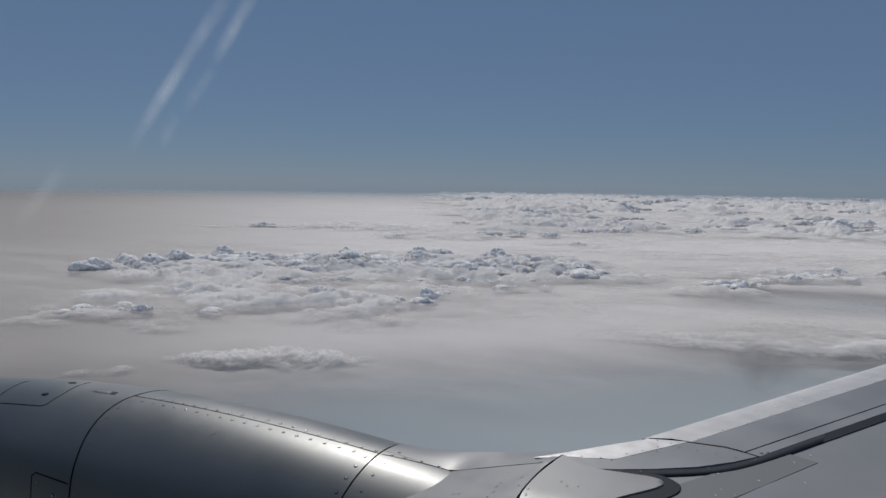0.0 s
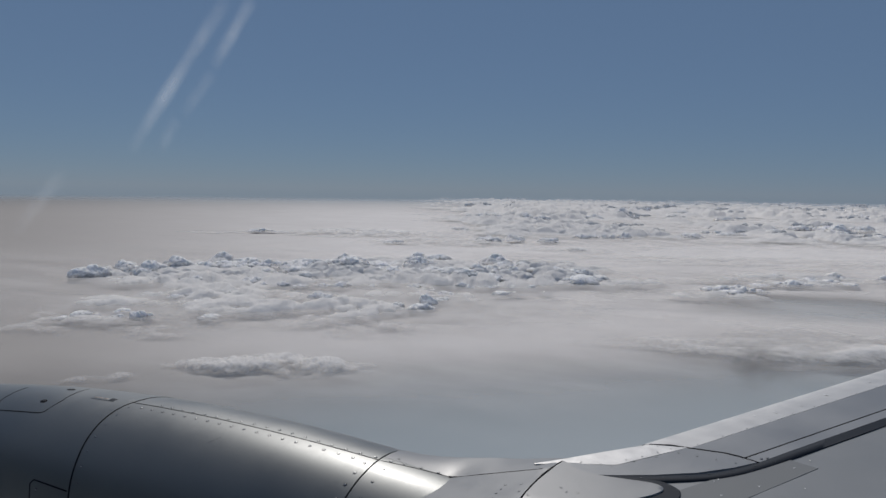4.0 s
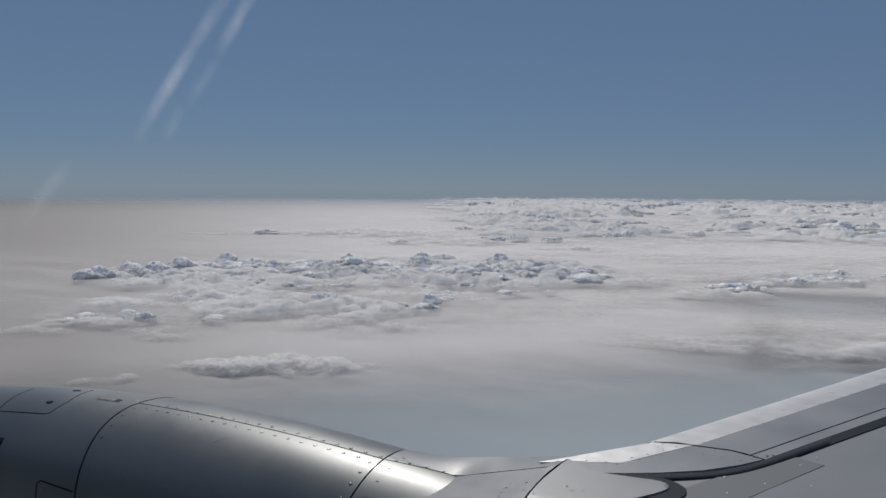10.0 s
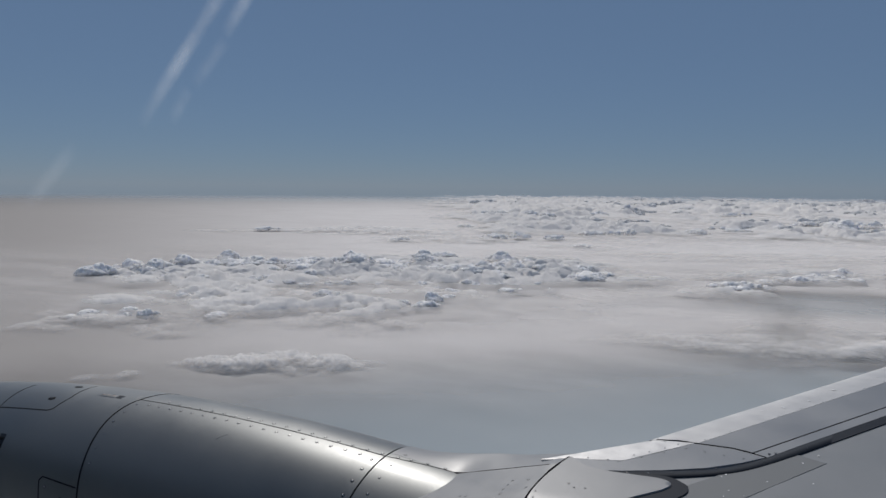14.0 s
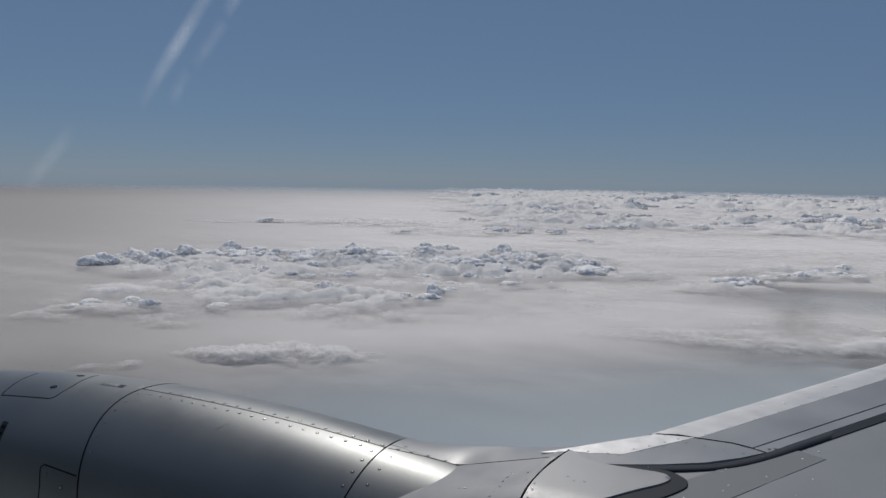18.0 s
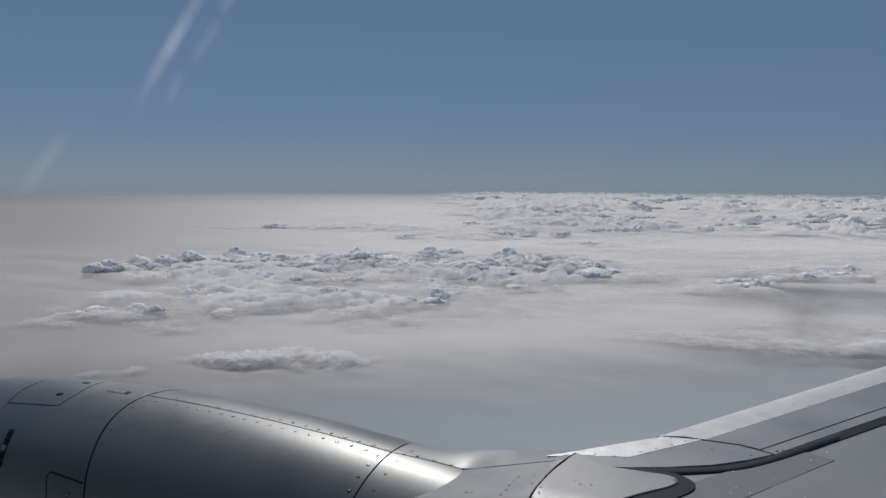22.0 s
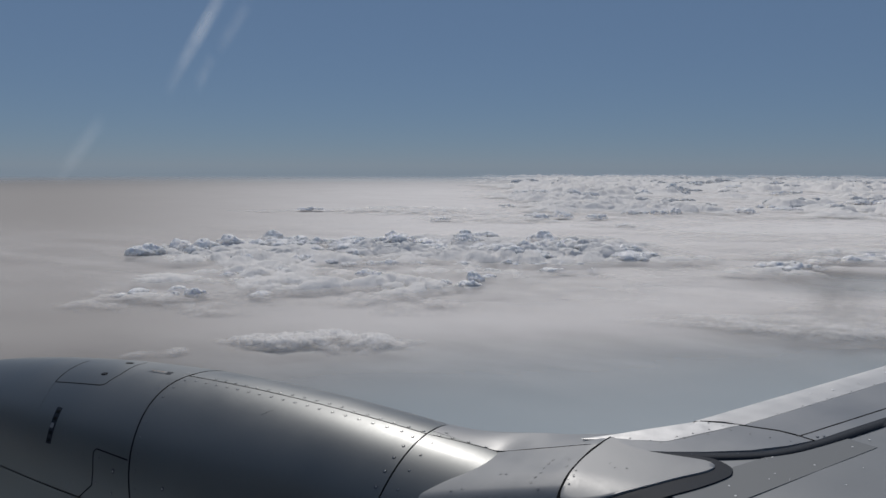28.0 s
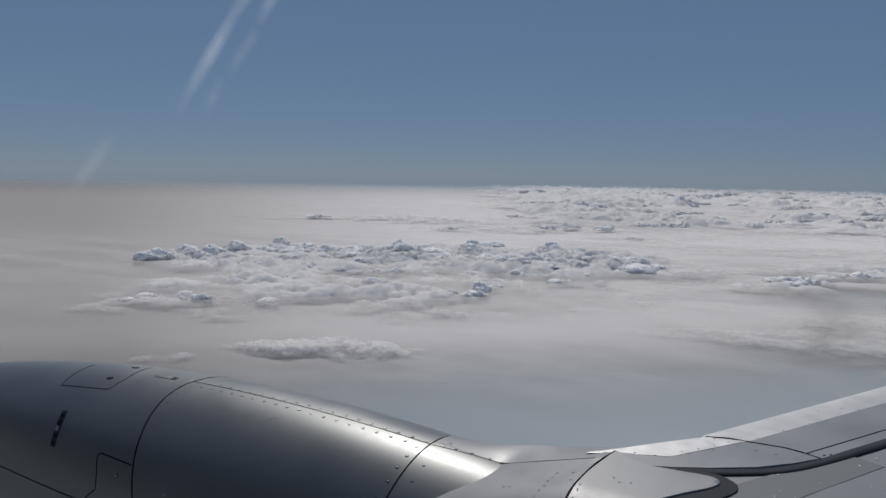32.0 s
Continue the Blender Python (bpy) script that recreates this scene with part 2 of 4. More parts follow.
cowl_seam("top_seam", [(x, TH_L) for x in linspace(joint(TH_L), X2, 10)], 0.0075, top_strip, n=3)
cowl_seam("scratch", [(-3.70, 0.372), (-3.665, 0.32), (-3.646, 0.292)], 0.003, reverser, M_FAIR)


def disc_mesh(name, r, h, n=12, squash=1.0):
    rings = [(1.0, 0.0), (0.92, h * 0.7), (0.55, h)]
    verts = [(r * k * math.cos(2 * math.pi * i / n), r * k * squash * math.sin(2 * math.pi * i / n), z) for k, z in rings for i in range(n)] + [(0, 0, h * 1.05)]
    faces = [(a * n + i, a * n + (i + 1) % n, (a + 1) * n + (i + 1) % n, (a + 1) * n + i) for a in range(2) for i in range(n)]
    faces += [(2 * n + i, 2 * n + (i + 1) % n, 3 * n) for i in range(n)]
    return mesh_from(name, verts, faces)


RIVET, RING = disc_mesh("rivet", 0.0075, 0.003), disc_mesh("rivet_ring", 0.0118, 0.0014)
RIVET.materials.append(M_RIVET)
RING.materials.append(M_SEAL)


def rivet(m, parent, size=1.0):
    """A countersunk fastener: a dark rim with a bright domed head."""
    for name, me in (("rivet", RIVET), ("rivet_rim", RING)):
        ob = part(name, me, None, parent)
        ob.matrix_basis = m @ Matrix.Diagonal((size, size, size, 1))


for i in range(19):
    x = -4.61 + i * 0.1135
    th = TH_L - 0.036 + 0.012 * math.sin(i * 0.5)
    rivet(cowl_frame(x + 0.10 + 0.05, th), top_strip)
    if i < 18:
        rivet(cowl_frame(x + 0.03, TH_L + 0.068), reverser)
for i in range(9):
    th = 0.16 + i * 0.125
    rivet(cowl_frame(joint(th) + 0.07, th), reverser, 0.9)
for i in range(3):
    rivet(cowl_frame(joint(0.1) - 0.06 - 0.03 * i, 0.24 + 0.09 * i), fan_cowl, 0.55)
for i in range(7):
    th = 0.165 + i * 0.128
    rivet(cowl_frame(X2 - 0.055, th), reverser)
rivet(cowl_frame(-4.469, 1.083), reverser, 0.8)
rivet(cowl_frame(-4.27, 1.097), reverser, 1.3)
for x, th, k in ((-5.08, 1.02, 1.1), (-4.87, 1.08, 1.5), (-5.07, 1.2, 0.8), (-4.86, 1.24, 1.0), (-5.25, 1.40, 1.2)):
    rivet(cowl_frame(x, th), fan_cowl, k)


def oval(x, th, length, width, label):
    """A small sunken drain: a raised rim round a dark dish."""
    rim = part("drain_rim", disc_mesh("drain_rim", length, 0.003, 18, width / length), M_GAP, fan_cowl, label)
    rim.matrix_basis = cowl_frame(x, th)
    dish = part("drain_dish", disc_mesh("drain_dish", length * 0.6, 0.0045, 18, width / length), M_SEAL, fan_cowl)
    dish.matrix_basis = cowl_frame(x, th)


oval(-5.633, 0.252, 0.04, 0.022, "dark oval drain")
oval(-5.628, -0.043, 0.048, 0.024, "dark oval drain")


def cowl_plate(name, x0, x1, t0, t1, lift, mat, parent, label="", n=6):
    verts = [Vector(nacelle(x0 + (x1 - x0) * i / n, t0 + (t1 - t0) * j / n, -lift - (0 if 0 < i < n and 0 < j < n else -0.002))) for i in range(n + 1) for j in range(n + 1)]
    return part(name, mesh_from(name, verts, grid_faces(n + 1, n + 1)), mat, parent, label)


# slotted vent down the cowl's flank
vent = cowl_plate("vent_slot", -5.865, -5.785, 0.70, 1.02, 0.003, M_SEAL, fan_cowl, "dark slotted vent")
for i in range(5):
    t = 0.73 + i * 0.062
    cowl_plate("vent_louvre", -5.853, -5.797, t, t + 0.028, 0.006, M_GAP, fan_cowl)
cowl_plate("vent_label", -5.85, -5.80, 0.845, 0.89, 0.009, M_FAIR, fan_cowl, "small pale label")
# small framed caution label near the joint: plain bars
cowl_plate("label_frame", -5.215, -4.925, 0.045, 0.115, 0.0015, M_SEAL, fan_cowl, "small framed label")
cowl_plate("label_field", -5.205, -4.99, 0.052, 0.108, 0.003, M_COWL, fan_cowl)
for i in range(3):
    cowl_plate("label_bar", -5.19 + i * 0.06, -5.145 + i * 0.06, 0.072, 0.086, 0.005, M_LABEL, fan_cowl)
# added pale strip: the joint's bright edge put in as colour, no separate part
cowl_plate("joint_edge_strip", -4.798, -4.788, 0.0, 0.08, 0.003, M_FAIR, fan_cowl, "thin pale strip at the joint's edge")


# ---- strut fairing between cowl and wing ----
def wing_z(y):
    return -1.65 + 0.105 * (y - 3.74)


def hump_z(x, y):
    """The strut's flat top, which rises aft out of the cowl and rolls off towards the fuselage."""
    return wing_z(y) + 0.018 - 0.05 * max(0.0, (3.48 - y) / 0.22) ** 2 - 9.0 * max(0.0, 3.34 - y) ** 2 - 0.28 * max(0.0, -1.4 - x)


def fairing(s, th, sink=0.0):
    """The strip outboard of the top joint: blends the cowl's round end into the wing's top."""
    a = Vector(nacelle(X2 + 0.004, th, sink))
    y = a.y + 0.004
    x = a.x + (-1.40 + 0.32 * max(0.0, min(y, 3.95) - 3.70) - a.x) * s
    q = nacelle(x, 0.0, sink)
    top = hump_z(x, 3.77) + 0.0015 - sink
    foot = 0.5 * (q[2] + top + math.sqrt((q[2] - top) ** 2 + 0.018 ** 2)) - 0.002
    d = x + 1.4
    rim = -1.6565 + 0.1634 * d + -0.1122 * d * d + -0.1347 * d ** 3 + 0.007 * math.exp(-(d / 0.16) ** 2) + 0.014 * math.exp(-((d + 0.85) / 0.45) ** 2) - 0.003 * math.exp(-((d + 0.3) / 0.25) ** 2) - sink
    u = (y - 3.77) / 0.23
    z = foot + (rim - foot) * min(u, 1.0) + 0.02 * max(0.0, u * (1 - u)) - 0.35 * max(0.0, u - 1) ** 1.6
    t = min(1.0, s / 0.62)
    t = t * t * (3 - 2 * t)
    swell = 0.026 * math.exp(-((d + 0.70) / 0.30) ** 2) * min(1.0, max(0.0, u / 1.1)) ** 1.2
    return (x, y, (a.z + (q[2] - nacelle(X2 + 0.004, 0.0, sink)[2])) * (1 - t) + z * t + swell)


fairing_ob = part("strut_fairing", shell("strut_fairing", fairing, linspace(0.004, 0.996, 40), [-1.5 * u ** 1.6 for u in linspace(1, 0, 70)], 0.014), M_FAIR, engine)
part("cowl_tail", shell("cowl_tail", nacelle, linspace(X2 + 0.006, -1.43, 34), linspace(0.0, 2.6, 90), 0.014), M_COWL, engine)


def hump(u, y, sink=0.0):
    """Ends along the curved joint with the wing's fairing tongue."""
    x = -2.45 + (2.45 - 1.414 + 0.11 * max(0.0, y - 3.5) ** 1.0) * u
    return (x, y, hump_z(x, y) - sink)


hump_ob = part("strut_hump", shell("strut_hump", hump, linspace(0, 1, 40), linspace(3.06, 3.771, 64), 0.02), M_FAIR, engine, "pale grey flat-topped strut fairing")

# ---- wing ----
wing = aircraft_thing("wing", "grey swept jet wing with a bright metal leading edge", "wing")
SWEEP = 0.731


def leading_edge(y):
    x = -0.81 + (y - 4.52) * SWEEP
    if y < 4.25:
        x -= 1.5 * min(4.25 - y, 0.45) ** 2
    return max(x, -0.85) if y < 3.6 else max(x, -1.28) if y < 3.95 else x


NOSE = [(0.30, -0.26), (0.12, -0.17), (0.01, -0.10), (-0.042, -0.055), (-0.044, -0.024), (-0.012, -0.004), (0.04, 0.003), (0.12, 0.003), (0.216, 0.0)]


def wing_strip(name, profile, ys, lift, thick):
    """A spanwise strip: profile pairs of chord and height."""
    prof = [(profile[0][0] + 0.001, profile[0][1] - thick), *profile, (profile[-1][0] - 0.001, profile[-1][1] - thick)]
    verts = [(leading_edge(y) + c, y, wing_z(y) + h + lift) for y in ys for c, h in prof]
    me = mesh_from(name, verts, [f[::-1] for f in grid_faces(len(ys), len(prof))])
    me.set_sharp_from_angle(angle=radians(40))
    return me


YS = linspace(4.30, 5.9, 20) + linspace(6.2, 16.0, 24)
YSEAL = linspace(4.60, 5.9, 16) + linspace(6.2, 16.0, 24)
YALL = linspace(-0.9, 1.1, 12) + linspace(1.2, 4.28, 60) + YS
part("wing_skin", wing_strip("wing_skin", [(0.09, -0.012), (0.2, -0.004), (0.6, 0), (1.4, 0.01), (2.6, 0.0), (4.2, -0.06)], YALL, -0.004, 0.3), M_WING, wing)
part("leading_edge", wing_strip("leading_edge", NOSE, YS, 0.0, 0.002), M_BARE, wing, "bright bare metal leading edge")
part("slat", wing_strip("slat", [(0.2185, 0.0), (0.36, 0.002), (0.524, 0.002)], YS, 0.0, 0.006), M_SLAT, wing, "blue-grey slat panel")
part("slat_gap", wing_strip("slat_gap", [(0.523, 0.0), (0.538, 0.0)], YS, 0.001, 0.004), M_GAP, wing)
part("slat_trailing_edge", wing_strip("slat_trailing_edge", [(0.537, 0.002), (0.626, 0.002)], YS, 0.0, 0.006), M_SLAT, wing)
part("slat_seal", wing_strip("slat_seal", [(0.626, 0.0), (0.712, 0.0)], YSEAL, 0.0035, 0.006), M_SEAL, wing, "black rubber seal behind the slat")


def plate(name, corners, lift, thick, mat, label="", rounded=True, parent=wing, droop=0.0, dip=0.0):
    """A panel lying on the wing's upper skin, with a chamfered rim; droop: it rolls down towards the fuselage."""
    loop = smooth_loop(corners) if rounded else [Vector(c) for c in corners]
    n = len(loop)
    if sum(loop[i].x * loop[(i + 1) % n].y - loop[(i + 1) % n].x * loop[i].y for i in range(n)) < 0:
        loop.reverse()
    if not droop:
        bm = bmesh.new()
        cx, cy = sum(p.x for p in loop) / n, sum(p.y for p in loop) / n
        rings = [[bm.verts.new((cx + (p.x - cx) * k, cy + (p.y - cy) * k, wing_z(cy + (p.y - cy) * k) + h - dip * max(0.0, (-1.2 - p.x) / 0.36) ** 2)) for p in loop] for k, h in ((1.0, lift - thick), (1.0, lift - 0.0015), (0.995, lift))]
        for r in range(2):
            for i in range(n):
                bm.faces.new((rings[r][i], rings[r][(i + 1) % n], rings[r + 1][(i + 1) % n], rings[r + 1][i]))
        bmesh.ops.triangulate(bm, faces=[bm.faces.new(rings[2])])
        me = bpy.data.meshes.new(name)
        bm.to_mesh(me)
        bm.free()
        return part(name, me, mat, parent, label)
    cx, cy = sum(p.x for p in loop) / n, sum(p.y for p in loop) / n
    rims = [(1.0, lift - thick), (1.0, lift - 0.003), (0.99, lift)] + [(k, lift) for k in linspace(0.92, 0.02, 12)]
    verts = []
    for k, h in rims:
        for p in loop:
            x, y = cx + (p.x - cx) * k, cy + (p.y - cy) * k
            verts.append((x, y, wing_z(y) + h - droop * max(0.0, (3.48 - y) / 0.22) ** 2))
    faces = [(r * n + i, r * n + (i + 1) % n, (r + 1) * n + (i + 1) % n, (r + 1) * n + i) for r in range(len(rims) - 1) for i in range(n)]
    faces.append(tuple((len(rims) - 1) * n + i for i in range(n)))
    me = mesh_from(name, verts, faces)
    me.set_sharp_from_angle(angle=radians(40))
    return part(name, me, mat, parent, label)


plate("strut_end_panel", [(-1.33, 3.9), (-1.06, 3.97), (-0.89, 4.15), (-0.74, 4.32), (-0.53, 4.33), (-0.35, 4.29), (-0.46, 4.18), (-0.63, 4.05), (-0.84, 3.94), (-1.03, 3.86), (-1.26, 3.78)], 0.006, 0.03, M_SLAT, "riveted grey panel beside the strut", False)
def along(points, t):
    """The place at share t of a line through the points."""
    lengths = [math.dist(a, b) for a, b in zip(points, points[1:])]
    d = t * sum(lengths)
    for (a, b), n in zip(zip(points, points[1:]), lengths):
        if d <= n + 1e-9:
            return Vector(a).lerp(Vector(b), d / n)
        d -= n
    return Vector(points[-1])


fillet_verts = []
for i in range(29):
    a = along([(-1.50, 3.845), (-1.33, 3.965), (-1.08, 4.175), (-0.955, 4.285), (-0.74, 4.325)], i / 28)
    b = along([(-1.50, 3.84), (-1.06, 3.97), (-0.74, 4.32)], i / 28)
    for k, h in ((0.0, 0.0), (0.0, 0.007), (0.33, 0.008), (0.67, 0.008), (1.0, 0.0075), (1.0, 0.0)):
        q = a.lerp(b, k)
        fillet_verts.append((q.x, q.y, wing_z(q.y) + h - 0.016 * max(0.0, (-1.15 - q.x) / 0.41) ** 1.6))
fillet_me = mesh_from("leading_edge_fillet", fillet_verts, [f[::-1] for f in grid_faces(29, 6)])
fillet_me.set_sharp_from_angle(angle=radians(40))
part("leading_edge_fillet", fillet_me, M_POLISH, wing, "polished metal fillet at the strut")
SEAL_FRONT = [(-1.2, 3.80), (-0.973, 3.885), (-0.84, 3.935), (-0.706, 3.994), (-0.577, 4.064), (-0.453, 4.17), (-0.353, 4.285), (-0.206, 4.49), (-0.034, 4.725)]
SEAL_REAR = [(-1.18, 3.795), (-0.94, 3.84), (-0.826, 3.873), (-0.695, 3.93), (-0.568, 3.998), (-0.444, 4.091), (-0.324, 4.222), (-0.193, 4.39), (-0.0395, 4.60)]


def curve(points, n=6):
    """A smooth line through the points."""
    out = []
    for i in range(len(points) - 1):
        a, b = Vector(points[max(i - 1, 0)]), Vector(points[i])
        c, d = Vector(points[i + 1]), Vector(points[min(i + 2, len(points) - 1)])
        for k in range(n):
            t = k / n
            out.append(0.5 * (2 * b + (c - a) * t + (2 * a - 5 * b + 4 * c - d) * t * t + (3 * b - a - 3 * c + d) * t ** 3))
    return out + [Vector(points[-1])]


seal_verts = []
for a, b in zip(curve(SEAL_FRONT), curve(SEAL_REAR)):
    for q, h in ((a, -0.008), (a, 0.004), (a.lerp(b, 0.5), 0.005), (b, 0.004), (b, -0.006)):
        seal_verts.append((q.x, q.y, wing_z(q.y) + h))
part("curved_seal", mesh_from("curved_seal", seal_verts, [f[::-1] for f in grid_faces(len(seal_verts) // 5, 5)]), M_SEAL, wing, "black curved rubber seal")
# a darker grey area lying on the wing's skin
plate("wing_patch", [(-0.679, 3.844), (-0.244, 4.404), (-0.055, 4.34), (-0.553, 3.589), (-0.72, 3.37), (-0.95, 3.48)], 0.0025, 0.012, M_PATCH, "darker grey patch", False)
plate("tongue_seal", [(-1.17, 3.8), (-0.97, 3.85), (-0.8, 3.88), (-0.7, 3.84), (-0.67, 3.79), (-0.68, 3.72), (-0.78, 3.57), (-0.91, 3.42), (-1.08, 3.24), (-1.24, 3.20), (-1.22, 3.40), (-1.18, 3.62)], 0.010, 0.08, M_SEAL, "thick black rubber seal round the fairing tip", droop=0.05)
plate("fairing_tongue", [(-1.345, 3.89), (-1.24, 3.83), (-1.12, 3.81), (-0.96, 3.82), (-0.82, 3.83), (-0.76, 3.8), (-0.78, 3.73), (-0.9, 3.6), (-1.05, 3.43), (-1.22, 3.30), (-1.38, 3.26), (-1.405, 3.40), (-1.40, 3.6), (-1.37, 3.78)], 0.018, 0.1, M_FAIR, "pale grey fairing tongue over the wing", droop=0.05)


def wing_seam(points, width, parent=wing, lift=0.009, droop=0.0):
    """A dark joint line on the wing's top."""
    verts, faces = [], []
    for i, p in enumerate(points):
        a, b = Vector(points[max(i - 1, 0)]), Vector(points[min(i + 1, len(points) - 1)])
        d = (b - a).normalized()
        for k in (-0.5, 0.5):
            x, y = p[0] - d.y * width * k, p[1] + d.x * width * k
            verts.append((x, y, wing_z(y) + lift - droop * max(0.0, (3.48 - y) / 0.22) ** 2))
        for k in (-0.5, 0.5):
            x, y = p[0] - d.y * width * k, p[1] + d.x * width * k
            verts.append((x, y, wing_z(y) + lift - 0.006 - droop * max(0.0, (3.48 - y) / 0.22) ** 2))
    for i in range(len(points) - 1):
        a, b = 4 * i, 4 * i + 4
        faces += [(a, a + 1, b + 1, b), (a, b, b + 2, a + 2), (a + 1, a + 3, b + 3, b + 1)]
    return part("panel_seam", mesh_from("panel_seam", verts, faces, False), M_GAP, parent)


wing_seam([(-0.95, 4.29), (-0.83, 4.325), (-0.74, 4.325), (-0.53, 4.335), (-0.45, 4.32), (-0.35, 4.285)], 0.0042)


wing_seam([(-1.347, 3.885), (-1.377, 3.78), (-1.394, 3.70), (-1.406, 3.57), (-1.411, 3.45), (-1.412, 3.38), (-1.41, 3.31), (-1.405, 3.26)], 0.007, lift=0.0195, droop=0.05)


def wing_rivet(x, y, size=0.7, lift=0.007):
    rivet(Matrix.Translation((x, y, wing_z(y) + lift)) @ Matrix.Rotation(math.atan(0.105), 4, "X"), wing, size)


for i in range(9):
    t = i / 8
    wing_rivet(-1.22 + 0.86 * t, 3.815 + 0.04 * t + 0.38 * t * t, 0.42)
for i in range(7):
    t = i / 6
    wing_rivet(-1.08 + 0.62 * t, 3.95 + 0.30 * min(1, 2 * t) - 0.02 * t, 0.42)
for x, y in ((-1.25, 3.93), (-1.14, 3.95), (-1.02, 4.05), (-0.95, 4.12), (-0.88, 4.20), (-0.82, 4.27), (-0.90, 4.28), (-0.98, 4.26)):
    wing_rivet(x, y, 0.4, 0.009)
for i in range(12):
    y = 4.40 + i * 0.16
    wing_rivet(leading_edge(y) + 0.205, y, 0.28, 0.002)
for x, y in ((-0.43, 4.305), (-0.40, 4.30), (-0.34, 4.34), (-0.31, 4.36)):
    wing_rivet(x, y, 0.6, 0.006)


def fairing_seam():
    """The cowl's top joint runs on over the fairing."""
    verts, faces = [], []
    for i in range(25):
        u = 0.01 + 0.95 * i / 24
        p = Vector(fairing(u, 0.0))
        th = TH_L * max(0.0, 1 - u / 0.42) ** 1.2
        if u < 0.42:
            p = Vector(nacelle(p.x, th))
        for dy, dz in ((-0.0022, 0.0), (-0.0022, 0.0016), (0.0022, 0.0016), (0.0022, 0.0)):
            verts.append(p + Vector((0, dy, dz)))
    for i in range(24):
        for k in range(3):
            faces.append((4 * i + k, 4 * i + k + 1, 4 * i + k + 5, 4 * i + k + 4))
    return part("fairing_seam", mesh_from("fairing_seam", verts, faces, False), M_GAP, fairing_ob)


fairing_seam()


def hump_rivet(x, y, size=0.5):
    e = 0.01
    n = Vector((-(hump_z(x + e, y) - hump_z(x, y)) / e, -(hump_z(x, y + e) - hump_z(x, y)) / e, 1)).normalized()
    du = Vector((1, 0, -n.x / n.z)).normalized()
    m = Matrix((du, n.cross(du), n)).transposed().to_4x4()
    m.translation = Vector((x, y, hump_z(x, y) + 0.0005))
    rivet(m, hump_ob, size)


for x, y in ((-1.575, 3.60), (-1.582, 3.555), (-1.589, 3.507), (-1.582, 3.454), (-1.596, 3.413), (-1.602, 3.369), (-1.834, 3.464), (-1.796, 3.459), (-2.084, 3.336), (-2.017, 3.348), (-1.538, 3.322), (-1.478, 3.596), (-1.455, 3.508)):
    hump_rivet(x, y, 0.6)
for i in range(5):
    rivet(cowl_frame(X2 + 0.09, 0.17 + 0.16 * i), engine, 0.8)
for x, th in ((-2.40, -0.04), (-2.33, 0.02), (-2.22, 0.0), (-2.10, -0.01)):
    rivet(cowl_frame(x, th, 0.002), engine, 0.8)
for x, y in ((-1.386, 3.464), (-1.379, 3.415), (-1.388, 3.365), (-1.154, 3.585), (-1.25, 3.6), (-1.21, 3.57)):
    wing_rivet(x, y, 0.45, 0.019)
M_CHIP = painted("bright_scuff", (0.78, 0.78, 0.78), (0.9, 0.9, 0.9), 0.0, 0.5, 40.0)
SPECK = disc_mesh("paint_chip", 0.006, 0.0008, 8, 0.6)
SPECK.materials.append(M_CHIP)
for x, y, k in ((-0.661, 3.654, 1.0), (-0.615, 3.576, 1.2), (-0.483, 3.862, 0.8), (-0.52, 4.025, 1.2), (-0.539, 3.991, 0.7), (-0.499, 3.795, 0.8), (-0.32, 4.024, 0.9), (-0.169, 4.295, 1.0), (-0.097, 4.414, 1.0), (-0.412, 3.834, 0.6), (-0.107, 4.087, 0.8), (-0.169, 3.886, 0.7)):
    ob = part("paint_chip", SPECK, None, wing)
    ob.matrix_basis = Matrix.Translation((x, y, wing_z(y) + 0.003)) @ Matrix.Rotation(x * 40, 4, "Z") @ Matrix.Diagonal((k, k, 1, 1))

# pale scuffs on the bare leading edge and on the seal
for y, c, k in ((5.42, 0.10, 2.2), (5.18, 0.14, 1.3), (5.02, 0.12, 1.6), (4.92, 0.08, 1.1), (5.75, 0.12, 1.4), (5.30, 0.66, 0.9), (5.42, 0.67, 1.1), (5.56, 0.66, 0.8)):
    ob = part("paint_chip", SPECK, None, wing)
    ob.matrix_basis = Matrix.Translation((leading_edge(y) + c, y, wing_z(y) + 0.0045)) @ Matrix.Rotation(0.7 + y, 4, "Z") @ Matrix.Diagonal((k * 1.6, k, 1, 1))


# ---- fuselage side, cabin wall and window ----
FY, FZ, FR = -1.667, -0.35, 1.90


